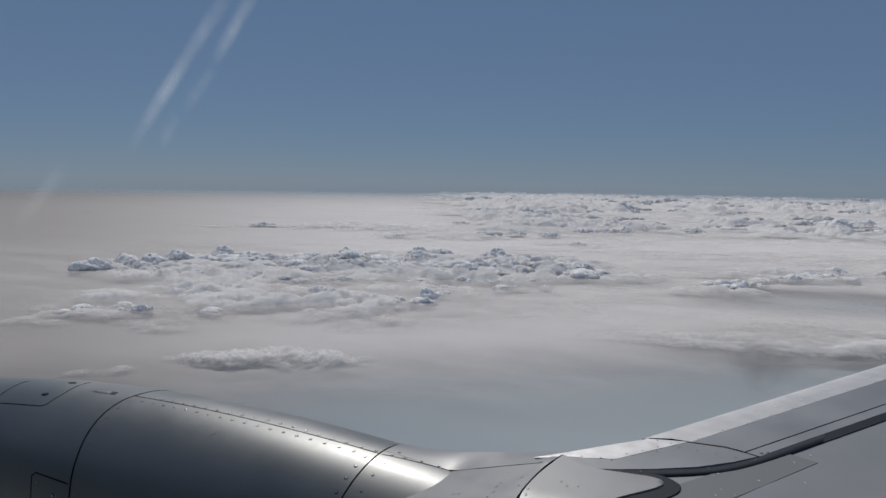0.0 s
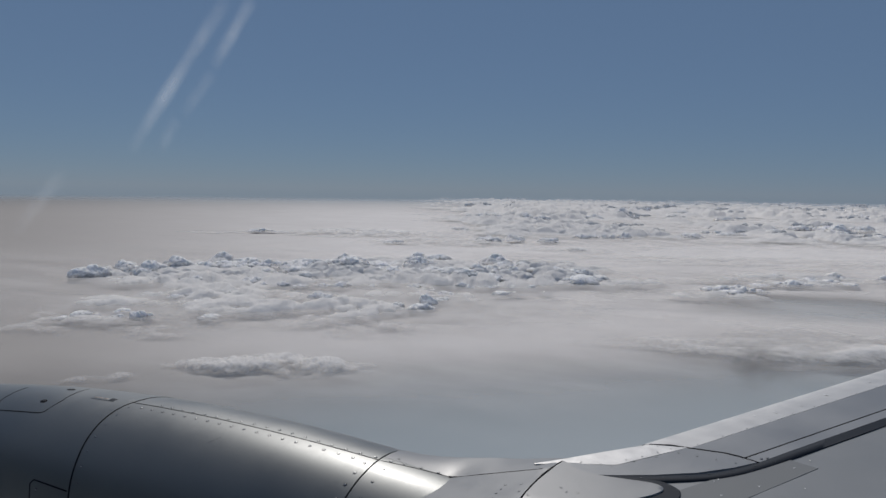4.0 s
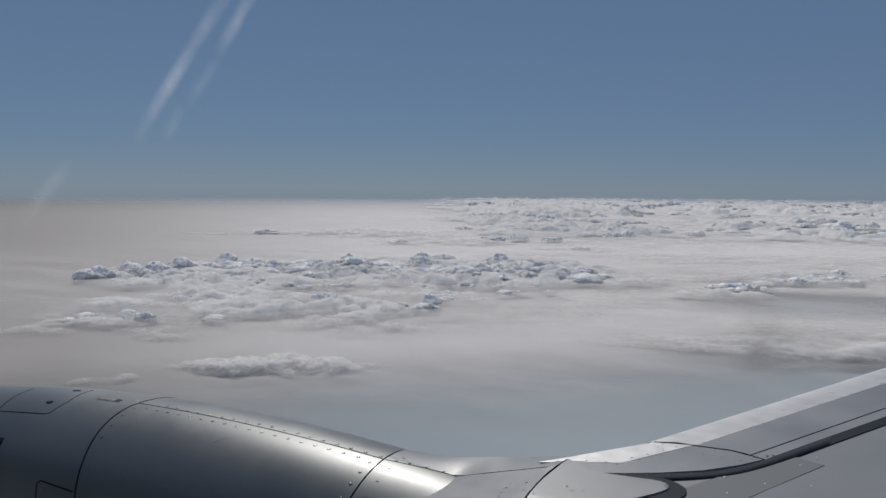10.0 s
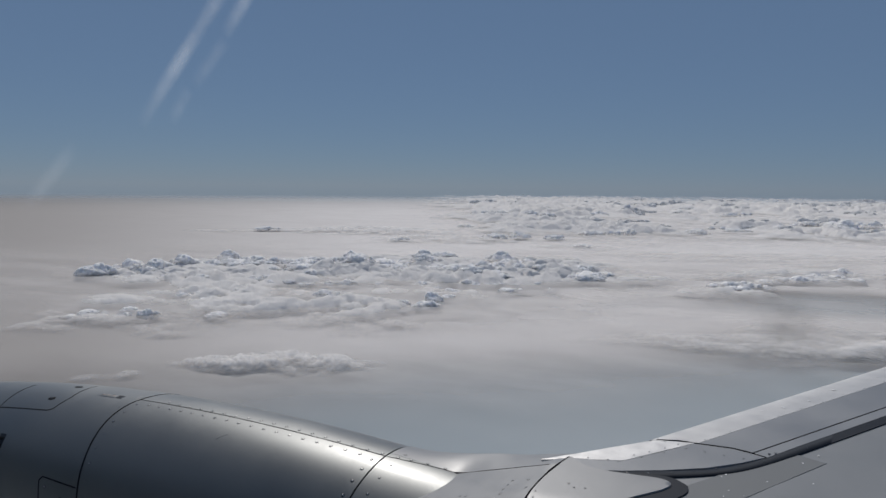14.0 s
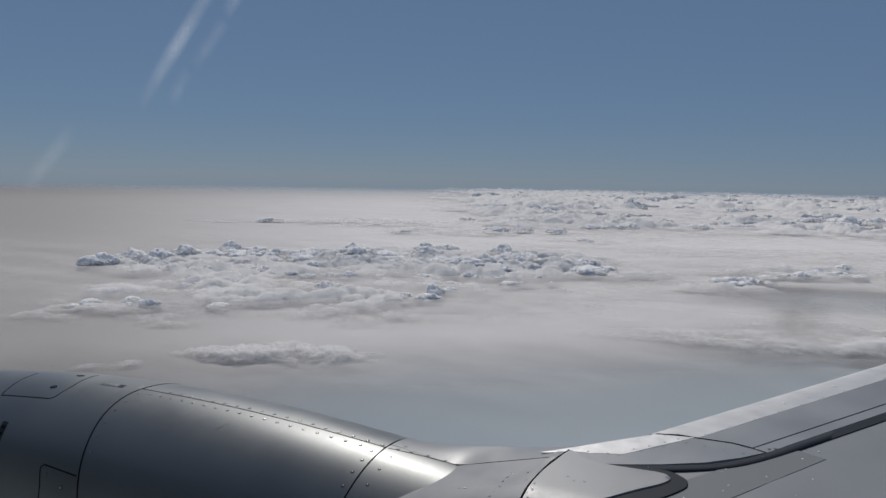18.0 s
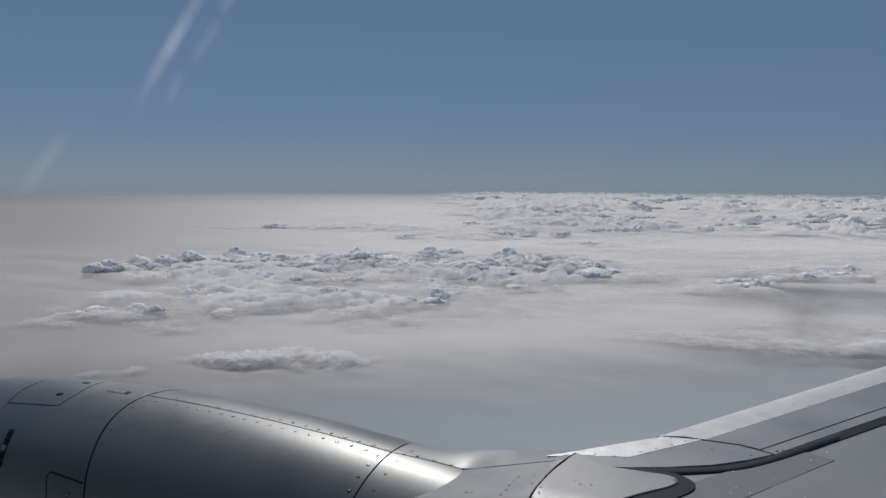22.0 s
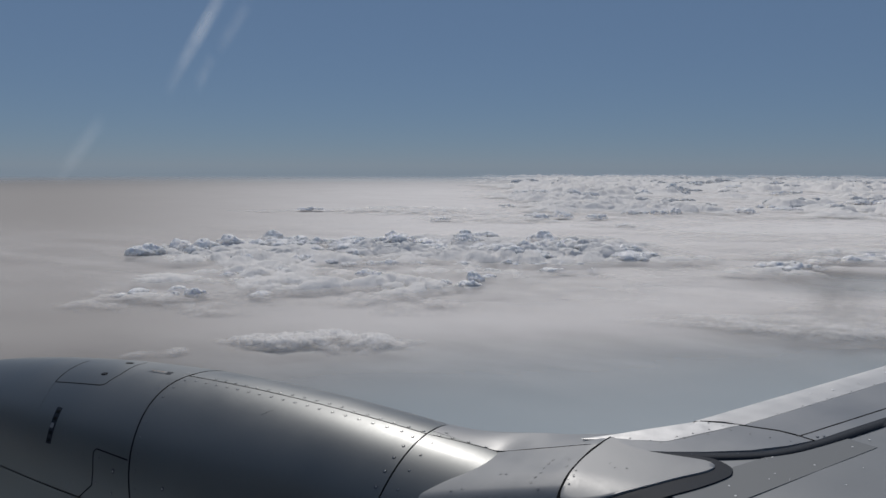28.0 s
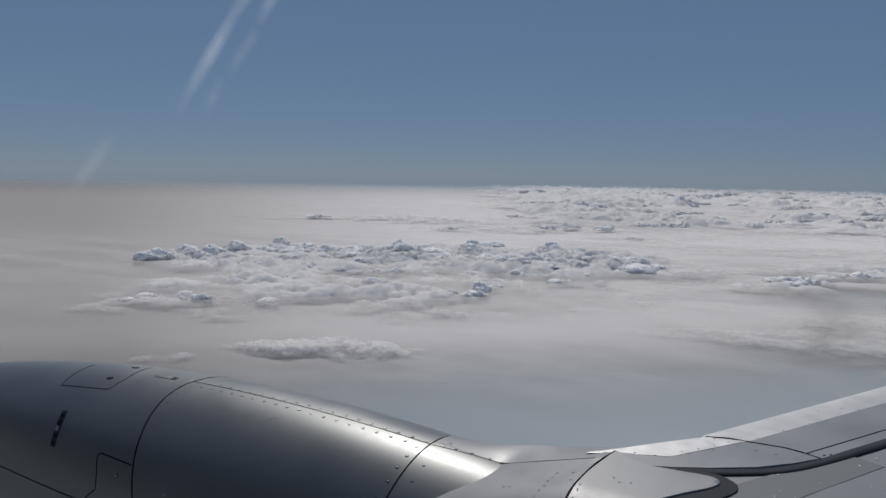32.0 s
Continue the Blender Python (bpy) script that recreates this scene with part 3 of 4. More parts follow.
def tube_wall(name, r0, r1, label, mat, kind):
    """A tube with thickness and one window opening through it."""
    zs = (-0.26, 0.17)
    th_open = [math.asin((z - FZ) / FR) for z in zs]
    angles = sorted(linspace(th_open[0], th_open[1], 6) + [a for a in linspace(-math.pi, math.pi, 49)[:-1] if not th_open[0] - 0.05 < a < th_open[1] + 0.05])
    xs = [-34, -9, -6, -4, -2, -1, -0.48, -0.3, -0.1, 0.13, 1, 2, 4, 6, 9]
    na, nx = len(angles), len(xs)
    verts = [(x, FY + r * math.cos(a), FZ + r * math.sin(a)) for r in (r0, r1) for x in xs for a in angles]
    off, faces = nx * na, []

    def hole(i, j):
        return -0.481 < xs[i] and xs[i + 1] < 0.131 and th_open[0] - 1e-6 <= angles[j] and j + 1 < na and angles[j + 1] <= th_open[1] + 1e-6

    for i in range(nx - 1):
        for j in range(na):
            k = (j + 1) % na
            q = (i * na + j, (i + 1) * na + j, (i + 1) * na + k, i * na + k)
            if hole(i, j):
                if not hole(i - 1, j):
                    faces.append((i * na + j, i * na + k, off + i * na + k, off + i * na + j))
                if not hole(i + 1, j):
                    faces.append(((i + 1) * na + j, off + (i + 1) * na + j, off + (i + 1) * na + k, (i + 1) * na + k))
                if not hole(i, j - 1):
                    faces.append((i * na + j, off + i * na + j, off + (i + 1) * na + j, (i + 1) * na + j))
                if j + 1 >= na or not hole(i, j + 1):
                    faces.append((i * na + k, (i + 1) * na + k, off + (i + 1) * na + k, off + i * na + k))
            else:
                faces += [q, tuple(off + v for v in q[::-1])]
    for i in (0, nx - 1):
        faces += [tuple(i * na + j for j in range(na)), tuple(off + i * na + j for j in range(na))]
    ob = part(name, mesh_from(name, verts, faces, False), mat)
    ob.matrix_basis = AC
    return tagged(ob, label, "wall", kind=kind)


tube_wall("wall_fuselage", 1.90, 1.862, "painted outer skin of the fuselage", M_FUSE, "structure")
tube_wall("wall_cabin", 1.85, 1.825, "plain cabin side wall and ceiling", M_LINER, "structure")


def pane_material():
    m, nodes, links, out = material("window_acrylic")
    clear = nodes.new("ShaderNodeBsdfTransparent")
    clear.inputs["Color"].default_value = (0.985, 0.99, 0.99, 1)
    gl = nodes.new("ShaderNodeBsdfGlossy")
    gl.inputs["Roughness"].default_value = 0.02
    mix = nodes.new("ShaderNodeMixShader")
    mix.inputs[0].default_value = 0.006
    links.new(clear.outputs[0], mix.inputs[1])
    links.new(gl.outputs[0], mix.inputs[2])
    links.new(mix.outputs[0], out.inputs["Surface"])
    return m


def smear_material(name, colour, strength, along, translucent=True, ends=0.9):
    """A soft film on the acrylic that scatters the sunlight: strong in its middle, gone at its rim."""
    m, nodes, links, out = material(name)
    tc = nodes.new("ShaderNodeTexCoord")
    sep = nodes.new("ShaderNodeSeparateXYZ")
    links.new(tc.outputs["Generated"], sep.inputs[0])

    def hump(v, power):
        c = math_node(nodes, links, "SUBTRACT", math_node(nodes, links, "MULTIPLY", v, 2.0), 1.0)
        c = math_node(nodes, links, "SUBTRACT", 1.0, math_node(nodes, links, "MULTIPLY", c, c))
        return math_node(nodes, links, "POWER", math_node(nodes, links, "MAXIMUM", c, 0.0), power)

    n = noise_tex(nodes, links, along, 3.0, 0.6)
    a = math_node(nodes, links, "MULTIPLY", hump(sep.outputs["X"], ends), hump(sep.outputs["Y"], 2.0))
    a = math_node(nodes, links, "MULTIPLY", a, maprange(nodes, links, n, 0.28, 0.68, 0.35, 1.0))
    a = math_node(nodes, links, "MULTIPLY", a, strength)
    film = nodes.new("ShaderNodeBsdfTranslucent" if translucent else "ShaderNodeBsdfDiffuse")
    film.inputs["Color"].default_value = (*colour, 1)
    clear = nodes.new("ShaderNodeBsdfTransparent")
    mix = nodes.new("ShaderNodeMixShader")
    links.new(a, mix.inputs[0])
    links.new(clear.outputs[0], mix.inputs[1])
    links.new(film.outputs[0], mix.inputs[2])
    links.new(mix.outputs[0], out.inputs["Surface"])
    return m


window = aircraft_thing("window_1", "scratched acrylic cabin window pane", "window", "structure")
pane_verts = [(x, y, z) for y in (0.162, 0.165) for x, z in ((-0.47, -0.25), (0.12, -0.25), (0.12, 0.16), (-0.47, 0.16))]
pane_me = mesh_from("pane", pane_verts, [(7, 6, 5, 4), (0, 4, 5, 1), (1, 5, 6, 2), (2, 6, 7, 3), (3, 7, 4, 0)], False)
pane = part("pane", pane_me, pane_material(), window, "clear acrylic pane")
pane.visible_shadow = False


def smear(name, a, b, width, mat, label):
    """A smear on the pane's inner face from a to b (x and z on the pane)."""
    a, b = Vector((a[0], 0.1605, a[1])), Vector((b[0], 0.1605, b[1]))
    d = b - a
    n = 12
    verts = [(d.length * i / n, width * (j / 4 - 0.5) * (1 + 0.12 * math.sin(3 * i + j)), 0.0002 * math.sin(i + j)) for i in range(n + 1) for j in range(5)]
    ob = part(name, mesh_from(name, verts, grid_faces(n + 1, 5)), mat, pane, label)
    u = d.normalized()
    w = Vector((0, -1, 0))
    m = Matrix((u, w.cross(u), w)).transposed().to_4x4()
    m.translation = a
    ob.matrix_basis = m
    ob.visible_shadow = False


SMEAR_A = smear_material("bright_smear", (0.9, 0.95, 1.0), SMEAR * 1.0, 60.0)
SMEAR_B = smear_material("faint_smear", (0.9, 0.95, 1.0), SMEAR * 0.42, 60.0)

smear("smear_streak", (-0.1690, 0.0188), (-0.1240, 0.0612), 0.0068, SMEAR_A, "bright blurred streak on the pane")
smear("smear_streak", (-0.1312, 0.0420), (-0.1146, 0.0597), 0.0060, SMEAR_A, "bright blurred streak on the pane")
smear("smear_streak", (-0.1445, 0.0292), (-0.1302, 0.0413), 0.0060, SMEAR_B, "faint blurred streak on the pane")
smear("smear_streak", (-0.1550, 0.0190), (-0.1464, 0.0285), 0.0060, SMEAR_B, "faint blurred streak on the pane")
smear("smear_streak", (-0.2345, -0.0085), (-0.2005, 0.0140), 0.0085, SMEAR_B, "faint blurred streak on the pane")


def grime_spot(x, z, r):
    """A faint round smudge that fades out to its rim."""
    m, nodes, links, out = material("grime")
    tc = nodes.new("ShaderNodeTexCoord")
    ln = nodes.new("ShaderNodeVectorMath")
    ln.operation = "LENGTH"
    links.new(tc.outputs["Object"], ln.inputs[0])
    a = maprange(nodes, links, ln.outputs["Value"], 0.0, r * 0.97, 0.30, 0.0)
    a = math_node(nodes, links, "MULTIPLY", a, maprange(nodes, links, noise_tex(nodes, links, 300.0, 3.0), 0.35, 0.65, 0.4, 1.0))
    film = nodes.new("ShaderNodeBsdfDiffuse")
    film.inputs["Color"].default_value = (0.22, 0.16, 0.10, 1)
    clear = nodes.new("ShaderNodeBsdfTransparent")
    mix = nodes.new("ShaderNodeMixShader")
    for src, k in ((a, 0), (clear.outputs[0], 1), (film.outputs[0], 2)):
        links.new(src, mix.inputs[k])
    links.new(mix.outputs[0], out.inputs["Surface"])
    n, verts = 28, [(0, 0, 0)]
    for k in (0.35, 0.7, 1.0):
        verts += [(r * k * math.cos(2 * math.pi * i / n), 0, r * k * math.sin(2 * math.pi * i / n)) for i in range(n)]
    faces = [(0, 1 + i, 1 + (i + 1) % n) for i in range(n)]
    faces += [(1 + q * n + i, 1 + q * n + n + i, 1 + q * n + n + (i + 1) % n, 1 + q * n + (i + 1) % n) for q in range(2) for i in range(n)]
    ob = part("grime_spot", mesh_from("grime_spot", verts, faces), m, pane, "faint brown grime spot on the pane")
    ob.matrix_basis = Matrix.Translation((x, 0.1603, z))
    ob.visible_shadow = False


grime_spot(0.0168, -0.0285, 0.0085)

# ---- clouds ----
H = 60.0
FAR = 4850.0
RIGHT = Vector((math.cos(VIEW), math.sin(VIEW), 0))
AHEAD = Vector((-math.sin(VIEW), math.cos(VIEW), 0))
R3 = np.array([[RIGHT.x, RIGHT.y, 0], [AHEAD.x, AHEAD.y, 0], [0, 0, 1]])
rng = np.random.default_rng(7)
TABLE = rng.uniform(0, 1, (256, 256, 3))


def value_noise(x, y, size, k):
    """Smooth noise of about 0 to 1 with lumps of that size in metres."""
    x, y = x / size + 37.3 * k, y / size + 11.9 * k
    i, j = np.floor(x).astype(int), np.floor(y).astype(int)
    u, v = x - i, y - j
    u, v = u * u * u * (u * (6 * u - 15) + 10), v * v * v * (v * (6 * v - 15) + 10)
    t = TABLE[:, :, k % 3]
    a, b = t[i % 256, j % 256], t[(i + 1) % 256, j % 256]
    c, d = t[i % 256, (j + 1) % 256], t[(i + 1) % 256, (j + 1) % 256]
    return (a * (1 - u) + b * u) * (1 - v) + (c * (1 - u) + d * u) * v


def fbm(x, y, size, k, octaves=4):
    total, amp, norm = 0.0, 1.0, 0.0
    for o in range(octaves):
        total = total + amp * value_noise(x, y, size / 2 ** o, k + o)
        norm += amp
        amp *= 0.5
    return total / norm


def domes(x, y, size, k):
    """Rounded heads with creases between them, 0 to about 1."""
    x, y = x / size + 17.1 * k, y / size + 5.7 * k
    i, j = np.floor(x).astype(int), np.floor(y).astype(int)
    best = np.full(x.shape, 0.0)
    for di in (-1, 0, 1):
        for dj in (-1, 0, 1):
            h = TABLE[(i + di) % 256, (j + dj + 31 * k) % 256]
            dx, dy = i + di + h[..., 0] - x, j + dj + h[..., 1] - y
            q = (dx * dx + dy * dy) / (0.45 + 0.5 * h[..., 2]) ** 2
            best = np.maximum(best, (0.45 + 0.55 * h[..., 2]) * np.sqrt(np.clip(1 - q, 0, 1)))
    return best


def spot(x, y, cx, cy, rx, ry, turn=0.0, soft=1.0):
    """1 inside an ellipse, falling smoothly to 0 outside."""
    c, s = math.cos(turn), math.sin(turn)
    dx, dy = x - cx, y - cy
    q = np.sqrt(((dx * c + dy * s) / rx) ** 2 + ((-dx * s + dy * c) / ry) ** 2)
    t = np.clip((1 + soft - q) / soft, 0, 1)
    return t * t * (3 - 2 * t)


# soft fields of cloud tops: across, ahead, half width, half depth, turn, height, share of crisp knobs, share of long streaks
FIELDS = (
    (-104, 487, 90, 66, 0.02, 7.6, 0.85, 0.1),
    (8, 512, 92, 74, 0.0, 8.2, 0.85, 0.1),
    (92, 490, 50, 50, 0.0, 6.0, 0.5, 0.1),
    (-141, 419, 58, 26, 0.0, 2.8, 0.25, 0.5),
    (-87, 372, 68, 46, 0.04, 6.2, 0.75, 0.1),
    (-127, 310, 34, 18, 0.05, 3.6, 0.6, 0.2),
    (-10, 372, 62, 56, 0.0, 5.4, 0.75, 0.1),
    (-10, 300, 26, 12, 0.0, 1.8, 0.6, 0.3),
    (184, 287, 84, 25, 0.02, 5.0, 0.25, 0.45),
    (258, 492, 62, 30, 0.0, 4.2, 0.7, 0.2),
    (176, 428, 16, 22, 0.0, 3.0, 0.3, 0.2),
    (262, 640, 150, 48, 0.0, 2.8, 0.2, 0.7),
    (-97, 985, 70, 80, 0.0, 4.2, 0.7, 0.3),
    (-240, 955, 62, 26, 0.0, 3.8, 0.6, 0.4),
    (10, 830, 60, 60, 0.0, 5.0, 0.8, 0.2),
    (-100, 226, 9, 5, 0.0, 1.8, 0.8, 0.0),
    (49, 400, 15, 18, 0.0, 4.6, 0.6, 0.1),
    (164, 410, 18, 18, 0.0, 4.4, 0.5, 0.1),
    (0, 352, 22, 24, 0.0, 4.6, 0.5, 0.1),
    (319, 576, 30, 24, 0.0, 3.0, 0.4, 0.4),
    (-165, 500, 60, 44, -0.2, 3.6, 0.3, 0.3),
    (153, 736, 40, 30, 0.0, 2.5, 0.4, 0.4),
)


def deck_height(x, y):
    """Cloud tops above the veil, in metres."""
    wx = x + 12 * (fbm(x, y, 30, 1) - 0.5) + 3.0 * (fbm(x, y, 7, 4) - 0.5)
    wy = y + 12 * (fbm(x, y, 30, 2) - 0.5) + 3.0 * (fbm(x, y, 7, 5) - 0.5)
    d24, d10, d5, d2 = domes(wx, wy, 24, 1), domes(wx, wy, 10, 2), domes(wx, wy, 4.6, 3), domes(wx, wy, 2.1, 4)
    crisp = 0.40 * d24 + 0.36 * d10 + 0.25 * d5 + 0.12 * d2
    billow = fbm(x * 0.7, y * 0.7, 26, 2, 5)
    streak = fbm(x * 0.28, y, 15, 7, 5)
    fine = np.clip((fbm(x, y, 40, 5) - 0.40) / 0.22, 0, 1)
    patch = np.clip((fbm(x * 0.5, y, 95, 3) - 0.40) / 0.16, 0, 1)
    ex = x + 34 * (fbm(x, y, 48, 4) - 0.5)
    ey = y + 40 * (fbm(x, y, 48, 6) - 0.5)
    layers = []
    ridge = np.clip((fbm(x * 0.5, y * 0.6, 34, 9, 3) - 0.42) / 0.2, 0, 1)
    heads = np.clip((0.55 * d24 + 0.38 * d10 - 0.24) / 0.62, 0, 1) + 0.14 * d10 + 0.13 * d5 + 0.05 * d2
    for cx, cy, rx, ry, turn, top, knob, long_ in FIELDS:
        env = spot(ex, ey, cx, cy, rx * 0.8, ry * 0.7, turn, 1.3)
        plain = (1 - long_) * billow + long_ * streak
        soft = 0.9 * np.clip(plain * 2 - 0.55, 0, 1.2)
        layers.append(env * top * (0.15 + 0.25 * soft + (1 - knob) * 0.7 * soft + knob * (0.30 * crisp + 0.95 * heads * (0.25 + 0.75 * ridge))))
    # the near heap stands alone in front, with a ragged rim
    fx = x + 16 * (fbm(x, y, 13, 4) - 0.5)
    fy = y + 12 * (fbm(x, y, 11, 6) - 0.5)
    heap_ = spot(fx, fy, -53, 241, 19, 6.5, 0.0, 1.5)
    layers.append(heap_ * (0.7 + 1.2 * d10 + 1.3 * d5 + 0.8 * d2 + 1.4 * billow))
    # the endless field under the horizon, thinning out on the murky side
    edge = np.clip((ex + 0.03 * y + 20) / (0.10 * y + 90), 0, 1)
    far = np.clip((ey - 690) / 230, 0, 1) * edge
    grow = np.clip(y / 1000, 0.8, 1.5)
    clump = np.clip((fbm(x * 0.55, y * 0.55, 70, 10, 3) - 0.43) / 0.16, 0, 1)
    fd = np.clip((0.5 * domes(wx, wy, 40, 5) + 0.45 * d24 - 0.26) / 0.5, 0, 1.1) * (0.65 + 0.3 * d10 + 0.2 * d5)
    layers.append(far * (1.8 + 2.0 * billow + (1.0 * crisp + 10.0 * fd * clump * (0.35 + 0.65 * patch)) * grow))
    out = np.zeros(x.shape)
    for h in layers:
        out = np.maximum(out, h) + 0.10 * np.minimum(out, h)
    return out + 1.2 * (fbm(x * 0.6, y, 60, 8) - 0.5), out


def cloud_material(name, through, lo, hi, rag, seep=0.0):
    """White droplets: scattering surface with fine cauliflower relief, thinning out into the veil at its foot.
    lo and hi: metres above the veil, or for single heads shares of their height."""
    m, nodes, links, out = material(name)
    d = nodes.new("ShaderNodeBsdfDiffuse")
    d.inputs["Color"].default_value = (0.84, 0.82, 0.803, 1)
    tr = nodes.new("ShaderNodeBsdfTranslucent")
    tr.inputs["Color"].default_value = (0.84, 0.835, 0.83, 1)
    mx = nodes.new("ShaderNodeMixShader")
    mx.inputs[0].default_value = through
    if seep:
        sss = nodes.new("ShaderNodeBsdfPrincipled")
        sss.inputs["Base Color"].default_value = (0.92, 0.89, 0.866, 1)
        sss.inputs["Subsurface Weight"].default_value = 1.0
        sss.inputs["Subsurface Radius"].default_value = (1.0, 1.0, 1.05)
        sss.inputs["Subsurface Scale"].default_value = seep
        sss.inputs["Roughness"].default_value = 1.0
        sss.inputs["Specular IOR Level"].default_value = 0.0
        mx.inputs[0].default_value = 0.6
        tr = sss
    links.new(d.outputs[0], mx.inputs[1])
    links.new(tr.outputs[0], mx.inputs[2])
    n = noise_tex(nodes, links, 0.32, 8.0, 0.66)
    wisp = noise_tex(nodes, links, 0.05, 6.0, 0.62, (0.8, 1.3, 1))
    bn = nodes.new("ShaderNodeBump")
    bn.inputs["Strength"].default_value = 1.0
    bn.inputs["Distance"].default_value = 0.6 if seep else 0.9
    links.new(n, bn.inputs["Height"])
    links.new(bn.outputs["Normal"], d.inputs["Normal"])
    if seep:
        links.new(bn.outputs["Normal"], tr.inputs["Normal"])
    geo = nodes.new("ShaderNodeNewGeometry")
    if seep:
        box = nodes.new("ShaderNodeTexCoord").outputs["Generated"]
    else:
        box = geo.outputs["Position"]
    sep = nodes.new("ShaderNodeSeparateXYZ")
    links.new(box, sep.inputs[0])
    ragged = math_node(nodes, links, "ADD", math_node(nodes, links, "MULTIPLY", math_node(nodes, links, "SUBTRACT", n, 0.5), rag), math_node(nodes, links, "MULTIPLY", math_node(nodes, links, "SUBTRACT", wisp, 0.5), rag * 1.6))
    z = math_node(nodes, links, "ADD", sep.outputs["Z"], ragged)
    alpha = maprange(nodes, links, z, lo, hi)
    far = nodes.new("ShaderNodeVectorMath")
    far.operation = "LENGTH"
    links.new(geo.outputs["Position"], far.inputs[0])
    alpha = math_node(nodes, links, "MULTIPLY", alpha, maprange(nodes, links, far.outputs["Value"], 2400, FAR, 1.0, 0.2))
    clear = nodes.new("ShaderNodeBsdfTransparent")
    mix = nodes.new("ShaderNodeMixShader")
    links.new(alpha, mix.inputs[0])
    links.new(clear.outputs[0], mix.inputs[1])
    links.new(mx.outputs[0], mix.inputs[2])
    links.new(mix.outputs[0], out.inputs["Surface"])
    return m


M_CLOUD = cloud_material("cloud_white", 0.22, -H - 0.3, -H + 4.6, 3.2)
M_HEAP = cloud_material("cloud_heap_white", 0.5, 0.55, 0.92, 0.28, 1.5)
cols_ = 900
ahead_ = H / np.concatenate([np.linspace(H / FAR, H / 1400, 150)[:-1], np.linspace(H / 1400, H / 450, 520)[:-1], np.linspace(H / 450, H / 120, 300)])
rows_ = len(ahead_)
side_ = np.tan(np.linspace(radians(-37), radians(37), cols_))
yy, xx = np.meshgrid(ahead_, side_, indexing="ij")
xx = xx * yy
zz, cover = deck_height(xx, yy)
zz = zz - H - 0.8
idx = np.arange(rows_ * cols_).reshape(rows_, cols_)
quads = np.stack([idx[:-1, :-1], idx[:-1, 1:], idx[1:, 1:], idx[1:, :-1]], -1).reshape(-1, 4)
quads = quads[(cover.reshape(-1)[quads] > 0.10).any(1)]
used = np.unique(quads)
renum = np.zeros(rows_ * cols_, int)
renum[used] = np.arange(len(used))
quads = renum[quads]
deck = part("cloud_deck", mesh_np("cloud_deck", np.stack([xx, yy, zz], -1).reshape(-1, 3)[used] @ R3, quads), M_CLOUD)
tagged(deck, "sunlit white cumulus tops with grey shaded fronts", "clouds", kind="stuff")


def ico(level):
    bm = bmesh.new()
    bmesh.ops.create_icosphere(bm, subdivisions=level, radius=1.0)
    bm.verts.index_update()
    v = np.array([x.co[:] for x in bm.verts])
    f = np.array([[w.index for w in x.verts] for x in bm.faces])
    bm.free()
    return v, f


ICO = {k: ico(k) for k in (4, 5)}


def domes3(p, size, k):
    """Rounded knobs with creases between them, through space."""
    q = p / size + 7.7 * k
    i = np.floor(q).astype(int)
    best = np.zeros(len(p))
    for d in np.ndindex(3, 3, 3):
        c = i + np.array(d) - 1
        h = TABLE[(c[:, 0] + 57 * c[:, 2] + 13 * k) % 256, (c[:, 1] + 101 * c[:, 2]) % 256]
        e = ((c + h - q) ** 2).sum(1)
        best = np.maximum(best, (0.6 + 0.4 * h[:, 0]) * np.clip(1 - e / 0.75, 0, 1) ** 0.7)
    return best


def heap(x, y, rx, ry, h, label, group=""):
    """A cumulus head: a broad foot and a few towers, knobbly on top, with a smoother shaded front, sunk into the veil."""
    v0, f0 = ICO[5 if h > 7 else 4]
    vs, fs = [], []
    for n in range(7):
        a, q = rng.uniform(0, 6.28), 0.8 * math.sqrt(n / 7)
        k = 1.0 - 0.55 * q + rng.uniform(-0.22, 0.12)
        c = np.array([x + math.cos(a) * q * rx, y + math.sin(a) * q * ry, -H - 0.10 * h])
        p = v0 * np.array([rx * 0.62 * (0.55 + 0.45 * k), ry * 0.7 * (0.55 + 0.45 * k), h * 0.95 * k])
        w = p + c
        w = w + 0.7 * np.sin(w[:, [1, 2, 0]] / 1.9 + n) + 0.25 * np.sin(w[:, [2, 0, 1]] / 0.7)
        up = 0.2 + 0.8 * np.clip(1.1 * v0[:, 2] + 0.05 + 0.6 * v0[:, 1], 0, 1)
        bulge = 0.24 * domes3(w, h * 0.62, 1) + up * (0.20 * domes3(w, h * 0.30, 2) + 0.15 * domes3(w, h * 0.16, 3) + 0.10 * domes3(w, h * 0.085, 4))
        p = p * 0.82 + v0 * (h * 0.9 * bulge)[:, None]
        vs.append(p + c)
        fs.append(f0 + len(v0) * n)
    ob = part("cumulus_cloud", mesh_np("cumulus_cloud", np.concatenate(vs) @ R3, np.concatenate(fs)), M_HEAP)
    skin = ob.modifiers.new("skin", "REMESH")
    skin.mode, skin.voxel_size, skin.use_smooth_shade = "VOXEL", max(h, 0.5 * rx) * 0.032, True
    return tagged(ob, label, "cloud", group)


